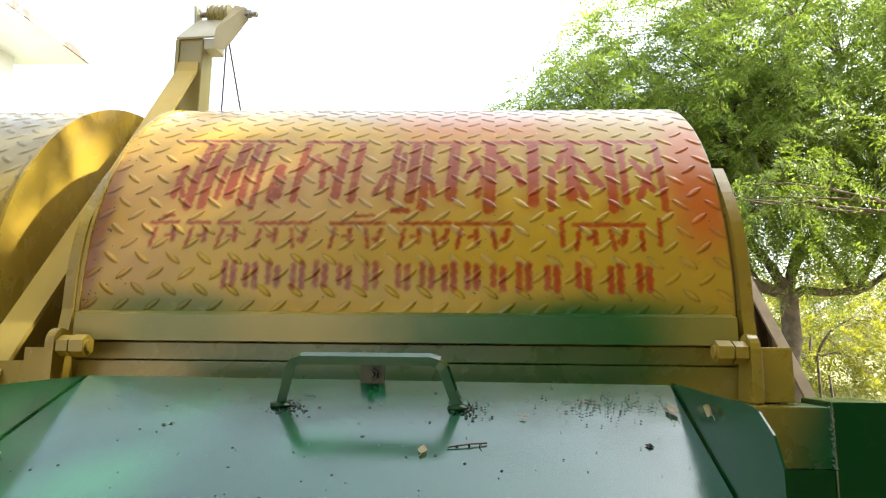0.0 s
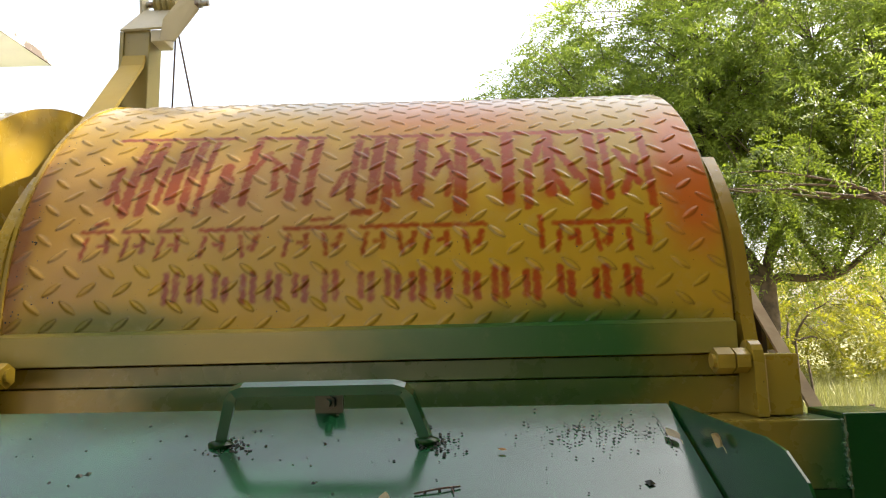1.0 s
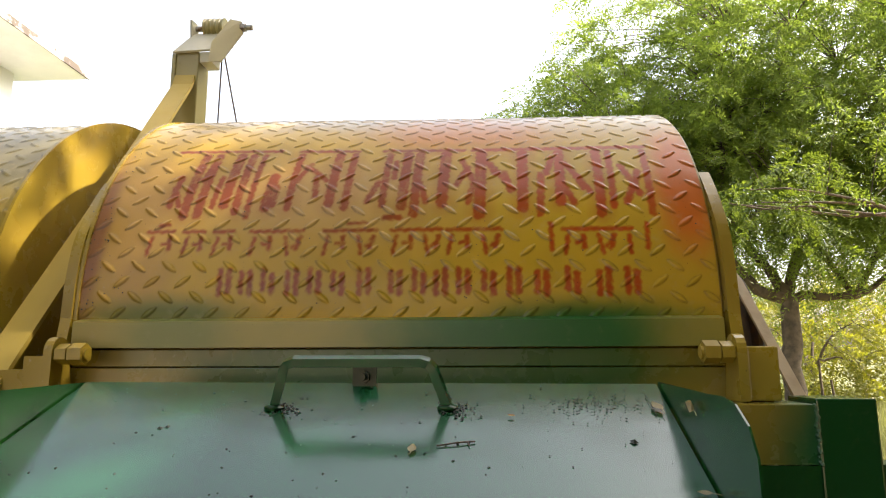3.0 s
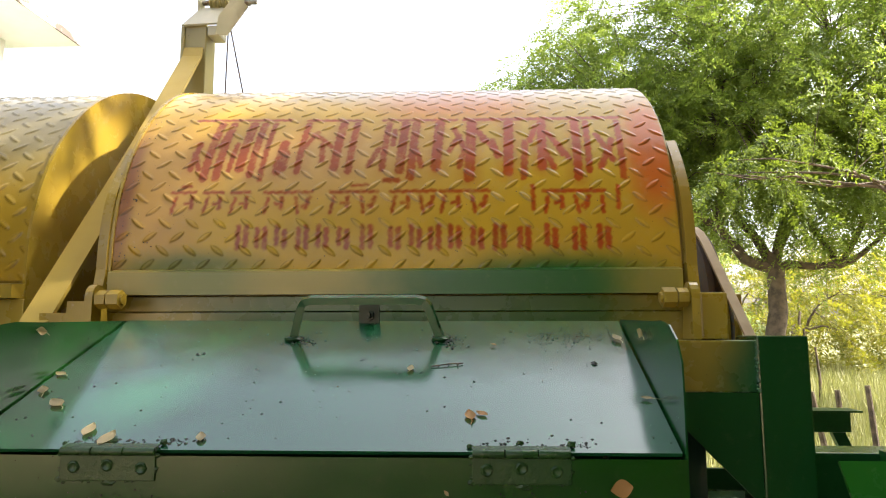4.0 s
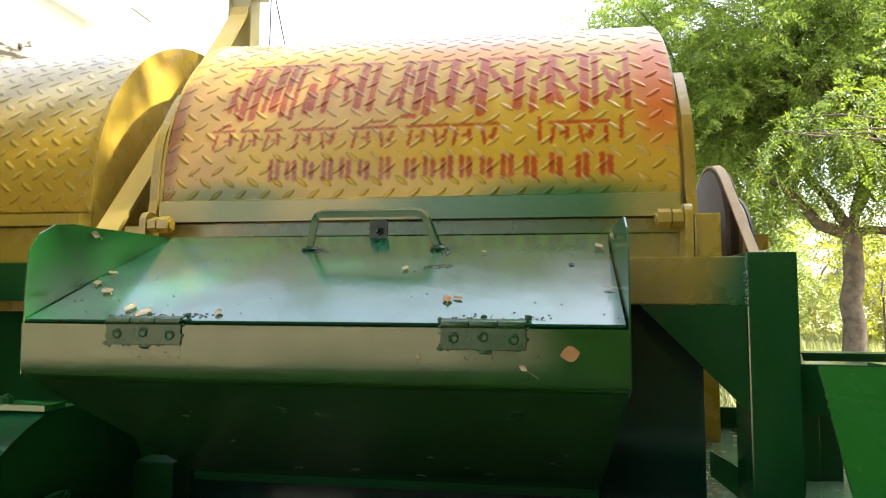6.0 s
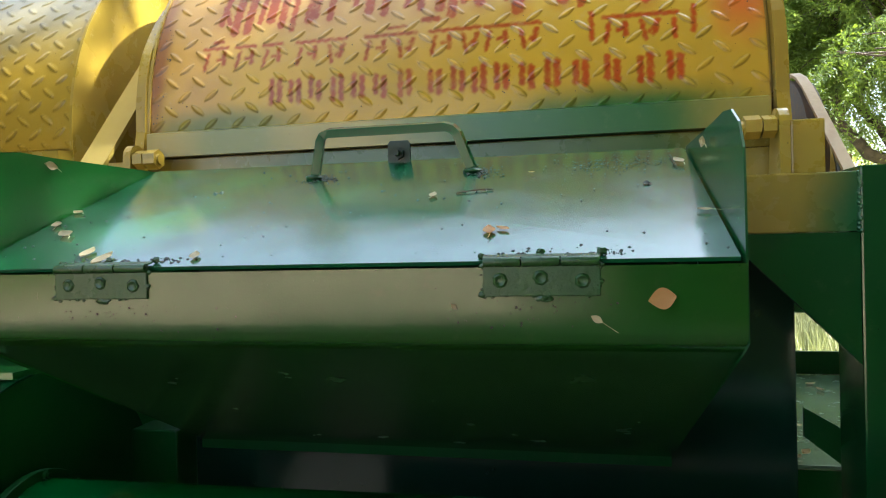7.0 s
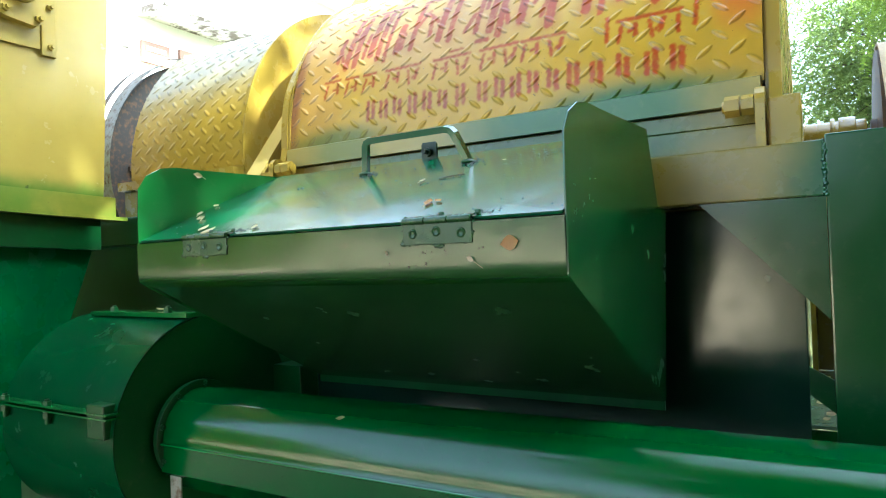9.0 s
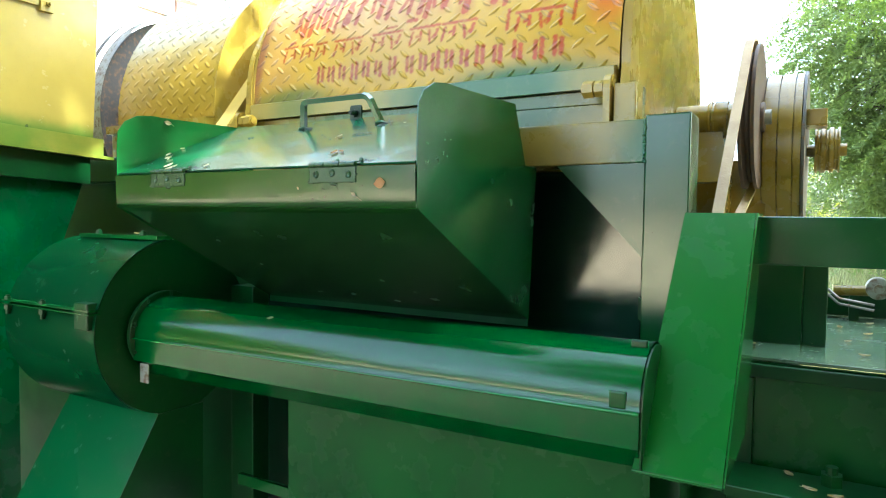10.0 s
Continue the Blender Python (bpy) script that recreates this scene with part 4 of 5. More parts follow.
# ---- fallen leaves and litter ----
def fallen_leaf(p, size, turn, mat, label, normal=(0, -0.387, 0.922), stem=0.5, curl=0.25, wide=0.28):
    """A dry leaf: a pointed oval bent along its midrib, with a thin stem."""
    bm = bmesh.new()
    n, rows = 15, []
    for i in range(n):
        u = i / (n - 1)
        w = size * wide * math.sin(math.pi * min(1, u * 0.97 + 0.015)) ** 0.95 * (1.15 - 0.3 * u)
        rows.append([bm.verts.new(((u - 0.5) * size, k * w, size * curl * (abs(k) ** 2 * 0.45 + (u - 0.5) ** 2))) for k in (-1, -0.5, 0, 0.5, 1)])
    for a, b in zip(rows, rows[1:]):
        for k in range(4):
            bm.faces.new((a[k], a[k + 1], b[k + 1], b[k]))
    bmesh.ops.solidify(bm, geom=list(bm.faces), thickness=0.0005)
    q = Vector(normal).to_track_quat("Z", "X").to_matrix().to_4x4()
    m = Matrix.Translation(p) @ q @ Matrix.Rotation(radians(turn), 4, "Z")
    me_ob = part("fallen_leaf", bm, mat, None, smooth=True)
    if stem:
        st = sweep([(-0.5 * size, 0, size * curl * 0.25), (-0.7 * size, 0.03 * size, size * 0.06), (-(0.5 + stem) * size, 0.12 * size, size * 0.03)], size * 0.018, 5)
        part("leaf_stem", st, mat, me_ob)
    me_ob.matrix_world = m
    return tagged(me_ob, label, "leaf", "fallen leaves on the machine")


LEAVES = (
    (-0.338, 0.030, 0.030, 5, M_DRY, 0.0), (-0.308, 0.014, 0.034, -8, M_DRY, 0.3), (-0.207, 0.018, 0.022, 20, M_DRY, 0.0), (-0.450, 0.114, 0.026, 35, M_DRY, 0.4),
    (-0.412, 0.084, 0.032, 55, M_DRY, 0.3), (0.004, 0.171, 0.020, -5, M_DRY, 0.2), (0.082, 0.062, 0.026, 10, M_ORANGE, 0.4), (0.095, 0.066, 0.018, 60, M_ORANGE, 0.0),
    (0.290, 0.262, 0.026, 20, M_DRY, 0.4), (0.288, 0.100, 0.016, 80, M_DRY, 0.9), (0.114, 0.241, 0.010, 80, M_ORANGE, 0.0), (-0.455, 0.155, 0.022, 70, M_DRY, 0.2),
)
for x, y, size, turn, mat, stem in LEAVES:
    fallen_leaf(lift(x, y, 0.0018), size * 0.85, turn, mat, "small dry leaf lying on the green lid", stem=stem, curl=0.14)
fallen_leaf((0.233, -0.0068, 1.317), 0.0225, 100, M_ORANGE, "orange oval leaf stuck to the hopper lip", (0, -1, 0.02), 0.0, 0.1, 0.40)
fallen_leaf((0.180, -0.0068, 1.300), 0.011, 60, M_DRY, "pale dry leaf with a thin stalk", (0, -1, 0.02), 1.4, 0.1)
fallen_leaf((0.058, -0.0068, 1.311), 0.007, 40, M_DRY, "tiny dry leaf stuck to the lip", (0, -1, 0.02), 0.0, 0.2)
fallen_leaf((HX0 + 0.003, 0.120, 1.474), 0.019, 80, M_DRY, "dry leaf stuck inside the cheek", (1, 0, 0.1), 0.5, 0.3)
fallen_leaf((0.302, 0.165, 1.470), 0.022, 70, M_DRY, "dry leaf stuck inside the cheek", (-1, 0, 0.1), 0.3, 0.3)
fallen_leaf((-0.135, 0.118, 1.0505), 0.016, 110, M_DRY, "pale leaf on the auger cover", (0, -0.5, 0.86), 0.0, 0.2)
fallen_leaf((-0.70, 0.205, 1.2125), 0.022, 30, M_DRY, "dry leaf on the boot flange", (0, 0, 1), 0.3, 0.3)
for k in range(30):
    fallen_leaf((0.66 + 0.9 * random.random(), 0.66 + 0.75 * random.random(), 0.9875), 0.014 + 0.014 * random.random(), random.random() * 360, M_DRY, "dry leaf lying on the green deck", (0, 0, 1), 0.0, 0.3)
for k in range(14):
    fallen_leaf((0.515 + 0.03 * random.random(), 0.62 + 0.25 * random.random(), 0.991 + 0.004 * k % 3), 0.012 + 0.012 * random.random(), random.random() * 360, M_DRY, "dry leaf heaped on the deck", (0.2, -0.2, 1), 0.0, 0.4)

for x, y, turn in ((0.805, 0.573, 130), (0.842, 0.511, 160), (0.883, 0.496, 15)):
    fallen_leaf((x, y, 0.7675), 0.026, turn, M_DRY, "dry leaf lying on the low green shelf", (0, 0, 1), 0.2, 0.3)

# crumbs of dirt on lid, lip and cover, too many to count
bm = bmesh.new()


def crumb(p, r, n):
    q = Vector(n).to_track_quat("Z", "X").to_matrix()
    k = random.randint(4, 6)
    a0 = random.random() * 6
    ring = [bm.verts.new(Vector(p) + q @ Vector((r * random.uniform(0.6, 1.5) * math.cos(a0 + 2 * math.pi * i / k), r * random.uniform(0.6, 1.3) * math.sin(a0 + 2 * math.pi * i / k), 0))) for i in range(k)]
    tip = bm.verts.new(Vector(p) + q @ Vector((0, 0, r * 0.7)))
    for i in range(k):
        bm.faces.new((ring[i], ring[(i + 1) % k], tip))


UPN = (0, -0.387, 0.922)
for k in range(150):
    crumb(lift(random.uniform(-0.44, 0.29), random.uniform(0.01, 0.32)), random.choice((0.0009, 0.0012, 0.0018)), UPN)
for k in range(170):
    crumb(lift(min(0.285, random.gauss(0.225, 0.042)), random.gauss(0.272, 0.014)), random.uniform(0.0007, 0.0017), UPN)
for cx, cy in ((-0.178, 0.258), (0.038, 0.258)):
    for k in range(80):
        crumb(lift(random.gauss(cx + 0.012, 0.013), random.gauss(cy, 0.011)), random.uniform(0.0007, 0.0022), UPN)
for hx0, hx1 in ((-0.346, -0.235), (0.084, 0.185)):
    for k in range(90):
        crumb(lift(random.choice((random.uniform(hx0, hx1), random.gauss(hx1 + 0.008, 0.008), random.gauss(hx0 + 0.02, 0.012))), 0.006 + abs(random.gauss(0.004, 0.006))), 0.0005 + 0.0022 * random.random() ** 2, UPN)
    for k in range(42):
        crumb((random.gauss((hx0 + hx1) / 2, 0.045), -0.0056, 1.287 + 0.030 * random.random() ** 0.7), 0.0004 + 0.0012 * random.random() ** 2.5, (0, -1, 0))
for x, y, r in ((-0.298, 0.213, 0.004), (-0.290, 0.216, 0.0035), (0.245, 0.189, 0.0045), (0.053, 0.183, 0.0025), (0.065, 0.185, 0.002), (0.04, 0.181, 0.002)):
    crumb(lift(x, y), r, UPN)
for k in range(90):
    s_ = random.choice((random.uniform(0.0, 0.9) * 0.2, random.uniform(0, 0.35)))
    th = s_ / R
    crumb((random.choice((random.gauss(-0.585, 0.015), random.uniform(DX0 + 0.01, DX1 - 0.01))), YC - (R + 0.001) * math.cos(th), ZC + (R + 0.001) * math.sin(th)), random.uniform(0.0006, 0.0017), (0, -math.cos(th), math.sin(th)))
me = bpy.data.meshes.new("dirt_crumbs")
bm.to_mesh(me)
bm.free()
tagged(link_mesh("dirt_crumbs", me, M_DIRT), "dark crumbs of dirt and bird droppings scattered on the lid", "dirt", kind="stuff")
tw = thing("twig", "thin dark forked twig lying on the lid", "twig", lift(0.053, 0.183, 0.001))
part("stalk", sweep([lift(0.030, 0.178, 0.001), lift(0.053, 0.183, 0.002), lift(0.072, 0.187, 0.001)], 0.0009, 5), M_RUST, tw)
part("side_shoot", sweep([lift(0.064, 0.185, 0.002), lift(0.066, 0.178, 0.001)], 0.0007, 5), M_RUST, tw)


# ---- trees ----
def fronds(name, centres, dirs, length, pairs, leaf, droop=0.35, seed=1):
    """Feathery leaves as one mesh: each frond a rachis with pairs of small leaflets lying in one plane."""
    rng = np.random.default_rng(seed)
    nf = len(centres)
    d = dirs / np.linalg.norm(dirs, axis=1, keepdims=True)
    side = np.cross(d, np.array([0, 0, 1.0]) + rng.normal(0, 0.75, (nf, 3)))
    side /= np.linalg.norm(side, axis=1, keepdims=True) + 1e-9
    ln = length * rng.uniform(0.6, 1.25, nf)
    t = np.linspace(0.1, 1, pairs)
    base = centres[:, None] + d[:, None] * (t[None, :, None] * ln[:, None, None])
    base[..., 2] -= droop * ln[:, None] * t[None] ** 2
    quads = []
    for sg in (-1, 1):
        out = side[:, None] * sg * 0.85 + d[:, None] * 0.55 + rng.normal(0, 0.22, (nf, pairs, 3))
        out /= np.linalg.norm(out, axis=2, keepdims=True)
        wdt = np.cross(out, np.cross(side, d)[:, None] + rng.normal(0, 0.45, (nf, pairs, 3)))
        wdt /= np.linalg.norm(wdt, axis=2, keepdims=True) + 1e-9
        size = leaf * rng.uniform(0.7, 1.3, (nf, pairs, 1)) * (1.15 - 0.5 * np.abs(t - 0.45))[None, :, None]
        mid = base + out * size * 0.5
        quads.append(np.stack([base, mid + wdt * size * 0.17, base + out * size, mid - wdt * size * 0.17], 2))
    v = np.concatenate(quads, 1).reshape(-1, 3)
    me = bpy.data.meshes.new(name)
    me.vertices.add(len(v))
    me.vertices.foreach_set("co", v.ravel())
    me.loops.add(len(v))
    me.loops.foreach_set("vertex_index", np.arange(len(v)))
    me.polygons.add(len(v) // 4)
    me.polygons.foreach_set("loop_start", np.arange(0, len(v), 4))
    me.update(calc_edges=True)
    return me


def limb(p, q, r0, r1, sag=0.0, n=7, rng=None, bend=0.022):
    p, q = Vector(p), Vector(q)
    pts = []
    for i in range(n):
        u = i / (n - 1)
        c = p.lerp(q, u) + Vector((0, 0, sag * math.sin(math.pi * u)))
        if 0 < i < n - 1:
            c += Vector((rng.normal(), rng.normal(), rng.normal() * 0.6)) * (q - p).length * bend
        pts.append(c)
    return pts, [r0 + (r1 - r0) * i / (n - 1) for i in range(n)]


def tree(name, label, base, fork, trunk_r, lobes, per, length, leaf, mat, seed, limbs=9, pairs=9, gaps=(), arms=()):
    """Trunk, limbs and twigs, and a crown of drooping sprays. lobes: centre, half sizes and number of sprays."""
    rng = np.random.default_rng(seed)
    root = thing(name, label, "tree", base)
    pts, rad = limb(base, fork, trunk_r * 1.25, trunk_r * 0.9, 0, 8, rng, 0.008)
    part("trunk", sweep(pts, rad, 12), M_BARK, root, smooth=True)
    ends = []
    for bend, thick in arms:
        # a named limb: offsets from the fork, one after another
        line = [Vector(fork)] + [Vector(fork) + Vector(o) for o in bend]
        fine = []
        for a, b in zip(line, line[1:]):
            fine += [a.lerp(b, u / 3) + Vector((rng.normal(), rng.normal(), rng.normal())) * 0.02 for u in range(3)]
        fine.append(line[-1])
        rad = [trunk_r * (thick + (0.16 - thick) * k / (len(fine) - 1)) for k in range(len(fine))]
        part("limb", sweep(fine, rad, 8), M_BARK, root, smooth=True)
        ends += fine[4:]
    sun_way = np.array(SUN_DIR)
    c0, h0 = np.array(lobes[0][0]), np.array(lobes[0][1])
    for k in range(limbs):
        a = 2 * math.pi * (k + 0.3 * rng.random()) / limbs
        e = c0 + h0 * np.array([math.cos(a) * 0.55, math.sin(a) * 0.55, rng.uniform(-0.45, 0.6)])
        start = Vector(fork) if not arms else arms_start(fork, arms, k)
        pts, rad = limb(start, e, trunk_r * (0.35 if arms else 0.5), trunk_r * 0.12, 0.25, 8, rng)
        part("limb", sweep(pts, rad, 8), M_BARK, root, smooth=True)
        ends += pts[3:]
    cent, dr, twigs = [], [], []
    for c, h, sprays in lobes:
        c, h = np.array(c), np.array(h)
        for k in range(sprays):
            u = rng.normal(0, 1, 3)
            u /= np.linalg.norm(u)
            rr = rng.uniform(0.12, 1.0) ** 0.55
            lump = 1 + 0.22 * noise.noise(Vector(u) * 2.3 + Vector((seed, 0, 0)))
            p = c + h * u * rr * lump
            out = u + np.array([0, 0, -0.25])
            tw = out * rng.uniform(0.5, 1.0) * length * 2.4
            across = np.cross(out, np.array([0, 0, 1.0]) + rng.normal(0, 0.3, 3))
            across /= np.linalg.norm(across) + 1e-9
            for j in range(per):
                f = (j + rng.random()) / per
                at = p + tw * f + np.array([0, 0, -0.6 * length * f * f]) + rng.normal(0, 0.05 * length, 3)
                way = out * 0.55 + across * (0.8 if j % 2 else -0.8) + rng.normal(0, 0.25, 3) + np.array([0, 0, -0.2])
                open_sky = False
                for through_at, keep, wide in gaps:
                    off = at - np.array(through_at)
                    off -= sun_way * float(off @ sun_way)
                    open_sky |= np.linalg.norm(off) < wide and rng.random() > keep
                if not open_sky:
                    cent.append(at)
                    dr.append(way)
            off = [np.array(p) - np.array(g_[0]) for g_ in gaps]
            clear = all(np.linalg.norm(o - sun_way * float(o @ sun_way)) > 0.5 for o in off)
            if k % 3 == 0 and clear:
                near = min(ends, key=lambda e: (e - Vector(p)).length)
                twigs.append((near, Vector(p + tw * 0.8)))
    tb = bmesh.new()
    for a, b in twigs:
        m = a.lerp(b, 0.5) + Vector((0, 0, 0.12 * (b - a).length))
        off = (b - a).cross(Vector((0.3, 0.5, 1))).normalized()
        r0, r1 = trunk_r * 0.10, trunk_r * 0.03
        for p0, p1, s0, s1 in ((a, m, r0, (r0 + r1) / 2), (m, b, (r0 + r1) / 2, r1)):
            up = off.cross((p1 - p0)).normalized()
            q0 = [tb.verts.new(p0 + off * s0), tb.verts.new(p0 - off * s0 * 0.5 + up * s0), tb.verts.new(p0 - off * s0 * 0.5 - up * s0)]
            q1 = [tb.verts.new(p1 + off * s1), tb.verts.new(p1 - off * s1 * 0.5 + up * s1), tb.verts.new(p1 - off * s1 * 0.5 - up * s1)]
            for i in range(3):
                tb.faces.new((q0[i], q0[(i + 1) % 3], q1[(i + 1) % 3], q1[i]))
    tagged(part("brushwood", tb, M_BARK, root), kind="stuff")
    me = fronds("crown", np.array(cent), np.array(dr), length, pairs, leaf, 0.35, seed)
    link_mesh("crown", me, mat, root)
    return root


def arms_start(fork, arms, k):
    """Where an upper limb leaves one of the named limbs."""
    bend = arms[k % len(arms)][0]
    return Vector(fork) + Vector(bend[min(1, len(bend) - 1)])


tree("feathery_tree", "large tree with fine feathery green leaves and a grey-brown forked trunk", (4.84, 9.9, 0), (4.89, 9.9, 2.46), 0.142,
     (((6.2, 10.2, 6.4), (4.2, 3.0, 3.1), 1220), ((2.85, 10.0, 5.6), (2.0, 1.6, 1.0), 260), ((4.3, 9.4, 4.45), (2.3, 1.3, 0.95), 180), ((6.9, 9.6, 4.2), (1.7, 1.2, 0.9), 110), ((8.3, 9.6, 6.4), (1.6, 1.4, 1.9), 180), ((3.2, 9.5, 4.25), (1.0, 0.9, 0.6), 60), ((6.1, 9.2, 5.8), (1.9, 1.0, 1.3), 130)),
     12, 0.38, 0.068, M_LEAF_F, 11, pairs=9,
     arms=((((-0.5, -0.1, 0.12), (-0.95, -0.2, 0.62), (-1.35, -0.3, 0.85), (-2.2, -0.2, 1.9)), 0.72), (((-0.15, 0.1, 0.35), (-0.55, 0.2, 0.95), (-0.75, 0.3, 1.6), (-0.9, 0.3, 2.6)), 0.68),
           (((0.1, 0.0, 0.5), (0.25, -0.1, 1.2), (0.6, -0.1, 2.4)), 0.62), (((0.35, 0.0, 0.05), (0.95, -0.1, 0.0), (1.5, -0.1, 0.35), (2.2, 0.0, 1.0)), 0.55), (((0.3, 0.4, 0.4), (0.9, 0.9, 1.3), (1.4, 1.2, 2.4)), 0.45)))
tree("broad_tree", "dense green tree standing behind the machine", (2.9, 13.5, 0), (2.9, 13.5, 1.5), 0.13,
     (((2.9, 13.5, 3.3), (2.3, 2.0, 3.0), 600), ((1.45, 13.2, 4.5), (1.15, 1.1, 2.0), 150)), 10, 0.42, 0.10, M_LEAF_HAZE, 31)
tree("young_tree", "slim young tree with bright yellow-green feathery leaves", (5.1, 5.4, 0), (5.0, 5.4, 2.2), 0.05,
     (((2.5, 5.4, 2.95), (0.28, 0.25, 0.12), 5), ((3.0, 5.4, 3.15), (0.30, 0.3, 0.14), 7), ((3.5, 5.4, 3.45), (0.32, 0.3, 0.15), 7), ((4.4, 5.4, 3.6), (0.4, 0.4, 0.2), 8)), 12, 0.26, 0.044, M_LEAF_B, 37, limbs=4)
# Two unseen trees, inferred from dapples and reflections, added to shade the machine.
tree("overhead_tree", "tall leafy tree behind the camera, spreading overhead", (2.6, -4.2, 0), (2.5, -4.0, 2.6), 0.2,
     (((1.9, -3.2, 5.0), (3.0, 2.5, 1.8), 430),), 11, 0.38, 0.20, M_LEAF, 29, pairs=4)
# gaps: leaves left out on the sun's line to light chosen parts.
tree("shade_tree", "unseen leafy tree beside the machine, added to shade it", (4.6, 0.2, 0), (4.5, 0.2, 1.9), 0.14,
     (((4.6, -0.5, 4.4), (1.9, 3.7, 2.25), 1600), ((5.3, 0.3, 7.0), (1.7, 2.9, 1.7), 380)), 11, 0.36, 0.18, M_LEAF, 23, pairs=4, gaps=(((-0.47, 0.08, 1.38), 0.06, 0.40), ((-0.77, 0.60, 1.92), 0.04, 0.46), ((-1.22, 0.10, 1.15), 0.55, 0.30)))
for x, y, h, w, seed in ((9.5, 19.0, 3.4, 2.6, 5), (14.5, 21.0, 4.2, 3.6, 6), (19.5, 20.0, 3.6, 3.2, 7), (6.0, 23.0, 3.8, 3.2, 8), (12.0, 30.0, 5.0, 4.5, 9), (20.0, 31.0, 5.5, 5.0, 10), (2.0, 30.0, 4.5, 4.0, 12)):
    tagged(tree("field_tree", "small sunlit tree with yellow-green leaves at the field's edge", (x, y, 0), (x, y, h * 0.35), 0.10,
                (((x, y, h * 0.62), (w, w * 0.7, h * 0.5), 150),), 9, 0.5, 0.14, M_LEAF_Y, seed, limbs=6, pairs=6), group="trees at the field's edge")

# Unseen trees added so that the glossy panels reflect dark green.
for x, y, h, w, seed in ((-13.5, -10.0, 7.0, 3.4, 51), (-17.0, -16.0, 7.5, 3.4, 52), (10.0, -10.0, 7.0, 3.4, 54)):
    tagged(tree("unseen_row_tree", "unseen dark green tree added behind the camera for reflections", (x, y, 0), (x, y, h * 0.3), 0.16,
                (((x, y, h * 0.58), (w, w * 0.7, h * 0.46), 260),), 10, 0.5, 0.25, M_LEAF, seed, limbs=6, pairs=4), group="trees behind the camera")

# Unseen bushes added to darken what the lip, posts and base reflect.
for x, y, r, seed in ((-4.3, -0.9, 1.0, 61), (-6.4, 0.4, 1.1, 64), (1.5, -6.4, 1.1, 65), (2.8, -5.2, 1.25, 66), (4.4, -4.7, 1.3, 67), (5.9, -3.6, 1.3, 68)):
    tagged(tree("unseen_bush", "unseen green bush added behind the camera for reflections", (x, y, 0), (x, y, 0.5), 0.05,
                (((x, y, 1.35), (r, r, 1.35), 210),), 10, 0.34, 0.20, M_LEAF, seed, limbs=5, pairs=3), group="bushes behind the camera")

# ---- field grass and stakes ----
rng = np.random.default_rng(4)
n = 60000
gx, gy = rng.uniform(0.5, 24, n), 3.2 + 24 * rng.random(n) ** 1.3
hh = rng.uniform(0.25, 0.62, n)
ang = rng.uniform(0, 6.28, n)
w = 0.005 + 0.0012 * gy
lean = rng.normal(0, 0.22, (n, 2)) * hh[:, None]
b0 = np.stack([gx - w * np.cos(ang), gy - w * np.sin(ang), np.full(n, -0.03)], 1)
b1 = np.stack([gx + w * np.cos(ang), gy + w * np.sin(ang), np.full(n, -0.03)], 1)
tip = np.stack([gx + lean[:, 0], gy + lean[:, 1], hh], 1)
v = np.stack([b0, b1, tip], 1).reshape(-1, 3)
me = bpy.data.meshes.new("field_grass")
me.from_pydata(v.tolist(), [], np.arange(len(v)).reshape(-1, 3).tolist())
tagged(link_mesh("field_grass", me, M_GRASS), "tall straw-coloured grass of the field", "grass", kind="stuff")
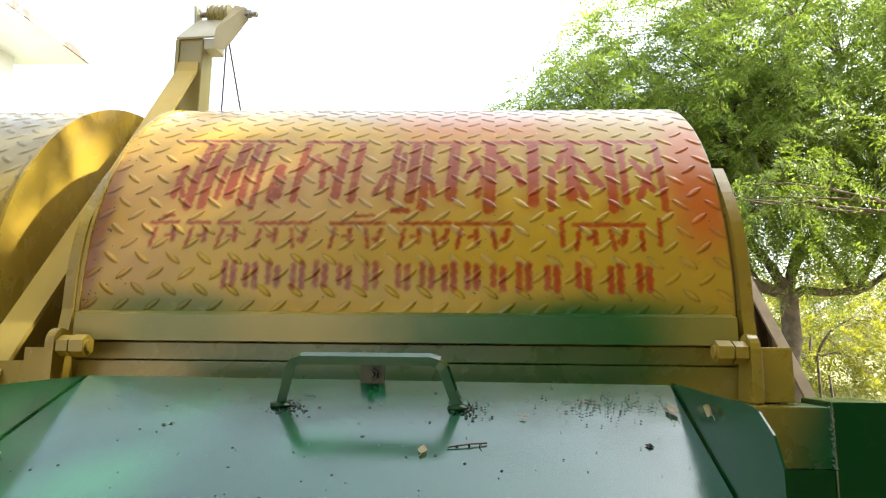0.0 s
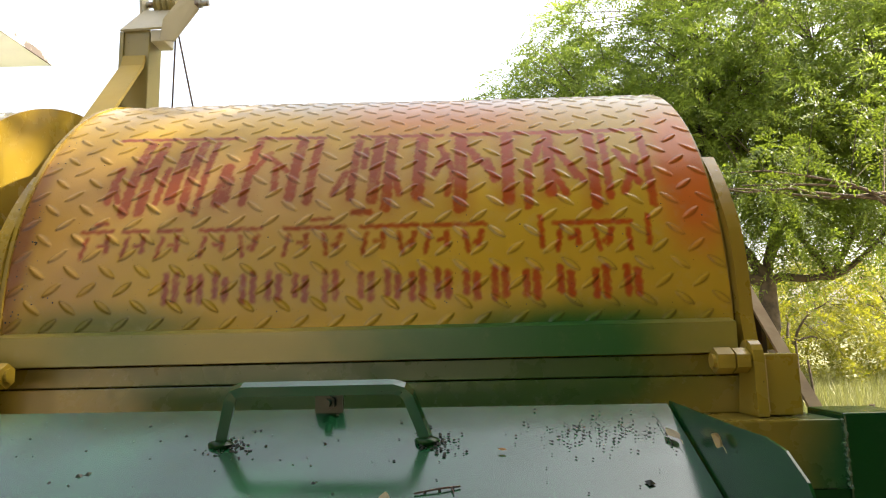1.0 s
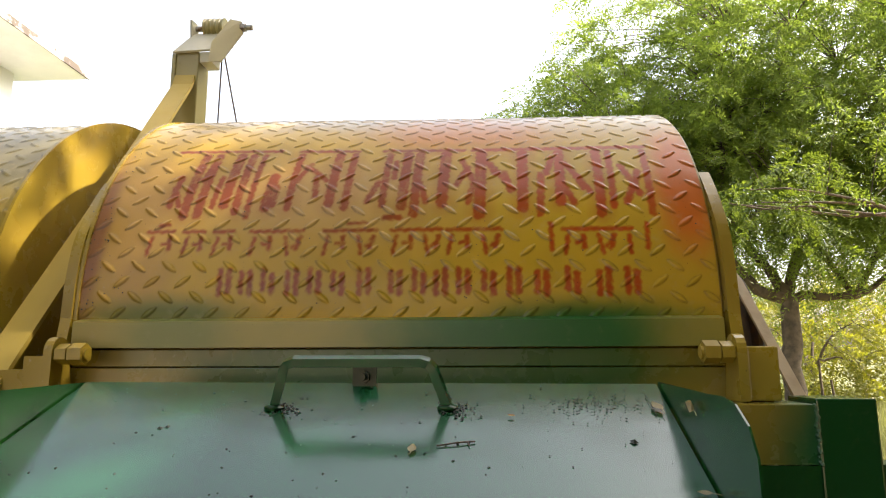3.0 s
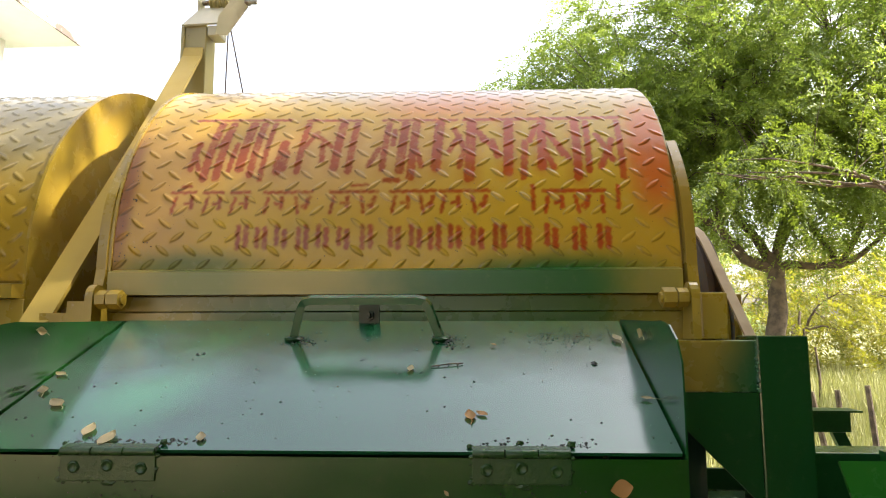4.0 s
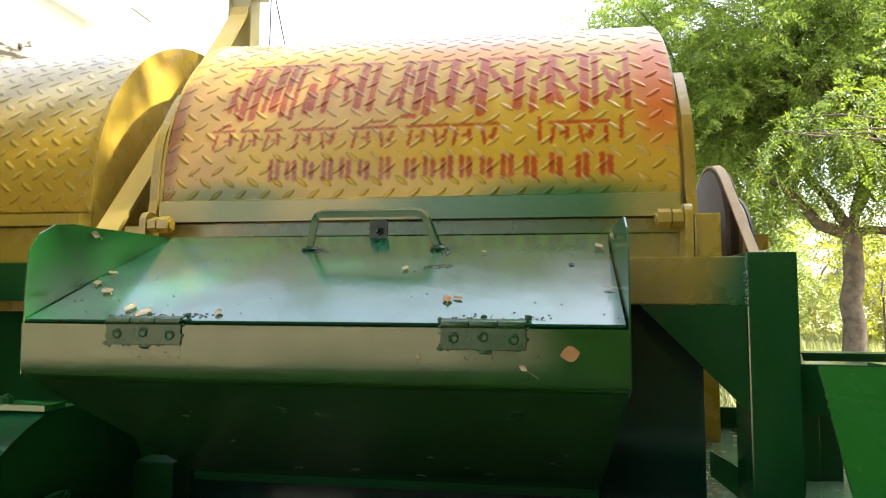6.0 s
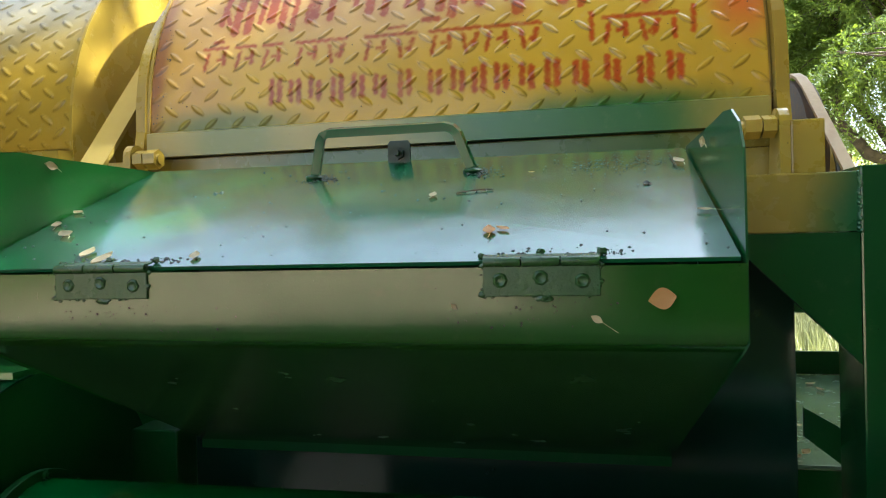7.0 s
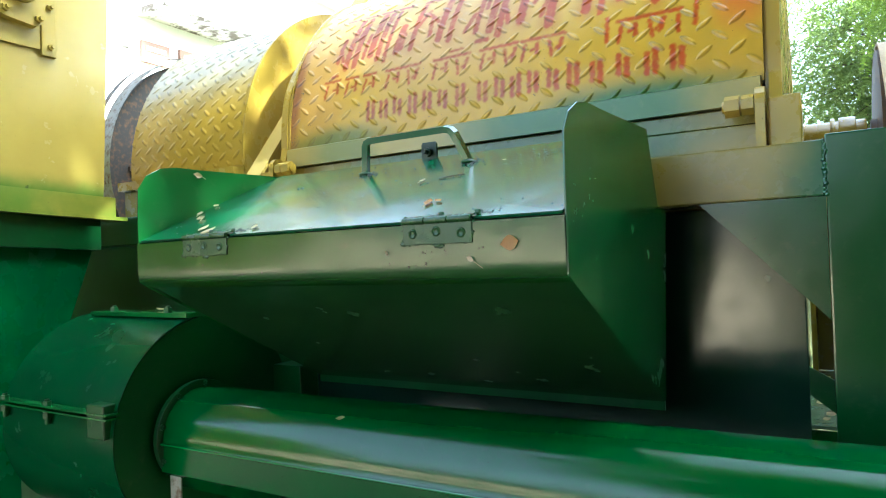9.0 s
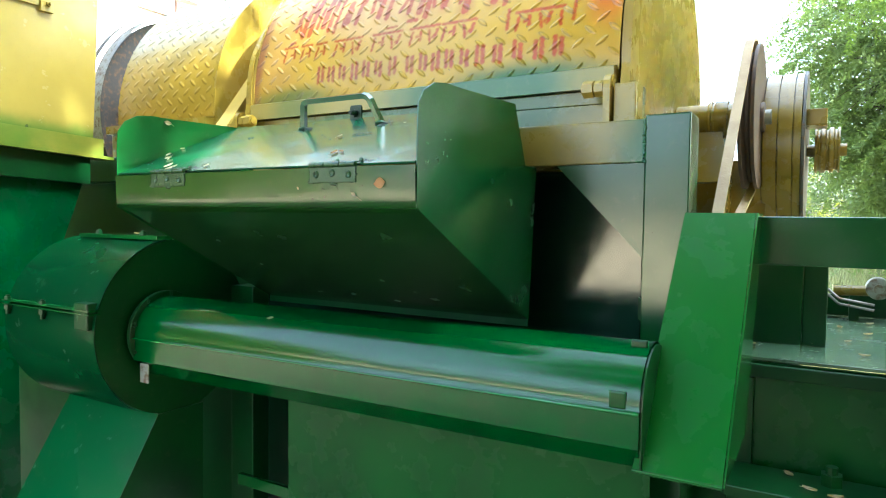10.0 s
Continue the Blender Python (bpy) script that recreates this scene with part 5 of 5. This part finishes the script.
for k, (x, y, h) in enumerate(((3.10, 5.3, 0.93), (3.27, 5.3, 0.945), (3.54, 5.3, 0.985), (4.4, 5.6, 1.0), (5.1, 5.8, 1.05), (2.6, 5.2, 0.92), (6.28, 12.0, 1.50), (6.50, 12.0, 1.15))):
    bm = sweep([(x, y, -0.02), (x + 0.02, y, h * 0.5), (x + random.uniform(-0.05, 0.05), y + 0.02, h)], [0.03, 0.027, 0.022], 8)
    tagged(part("fence_stake", bm, M_BARK, None, smooth=True), "weathered wooden fence stake in the grass", "stake", "fence stakes")

# ---- white house ----
house = thing("house", "white plastered two-storey house with a projecting flat roof slab", "house", (-9.78, 4.9, 0))
part("wall", box(-15.78, -7.63, 2.5, 9.2, -0.21, 6.24), M_WALL, house)
roof = part("roof", box(-16.38, -6.53, 1.9, 9.5, 6.24, 6.41), M_WALL, house, bevel=0.02)
part("roof_edge", box(-6.525, -6.5, 1.9, 9.5, 6.23, 6.35), M_STAIN, roof, "rain-stained slab edge")
part("parapet", box(-7.88, -7.73, 2.7, 9.1, 6.41, 7.09), M_WALL, house)
part("parapet_rail", box(-7.93, -7.68, 2.7, 9.1, 7.09, 7.15), M_STAIN, house)
# M_WALL panes: the sky's white reflection given as the pane's own colour.
for y0, y1, z0, z1, frame_mat, pane_mat in ((4.67, 4.78, 4.34, 4.65, M_GREY, M_WINDOW), (4.95, 5.4, 4.2, 4.5, M_FRAME, M_WALL), (5.57, 5.95, 4.24, 4.52, M_FRAME, M_WALL), (7.3, 7.9, 3.69, 4.29, M_FRAME, M_WINDOW), (3.3, 4.1, 3.79, 4.79, M_FRAME, M_WINDOW)):
    win = part("window", box(-7.64, -7.58, y0, y1, z0, z1), frame_mat, house, "framed window", bevel=0.008)
    inset = min(0.07, (y1 - y0) * 0.2)
    part("pane", box(-7.58, -7.57, y0 + inset, y1 - inset, (z0 + z1) / 2 + 0.02, z1 - inset), pane_mat, win)
    part("pane", box(-7.58, -7.57, y0 + inset, y1 - inset, z0 + inset, (z0 + z1) / 2 - 0.02), pane_mat, win)
part("sunshade", box(-7.63, -6.98, 4.9, 9.1, 4.84, 4.92), M_STAIN, house, "stained window sunshade slab")
for x, y, h in ((-6.78, 7.1, 0.28), (-7.08, 6.3, 0.2)):
    part("drain_pipe", rod((x - 0.8, y, 4.89), (x, y, 4.89 + h * 0.2), 0.05, 12), M_STAIN, house)
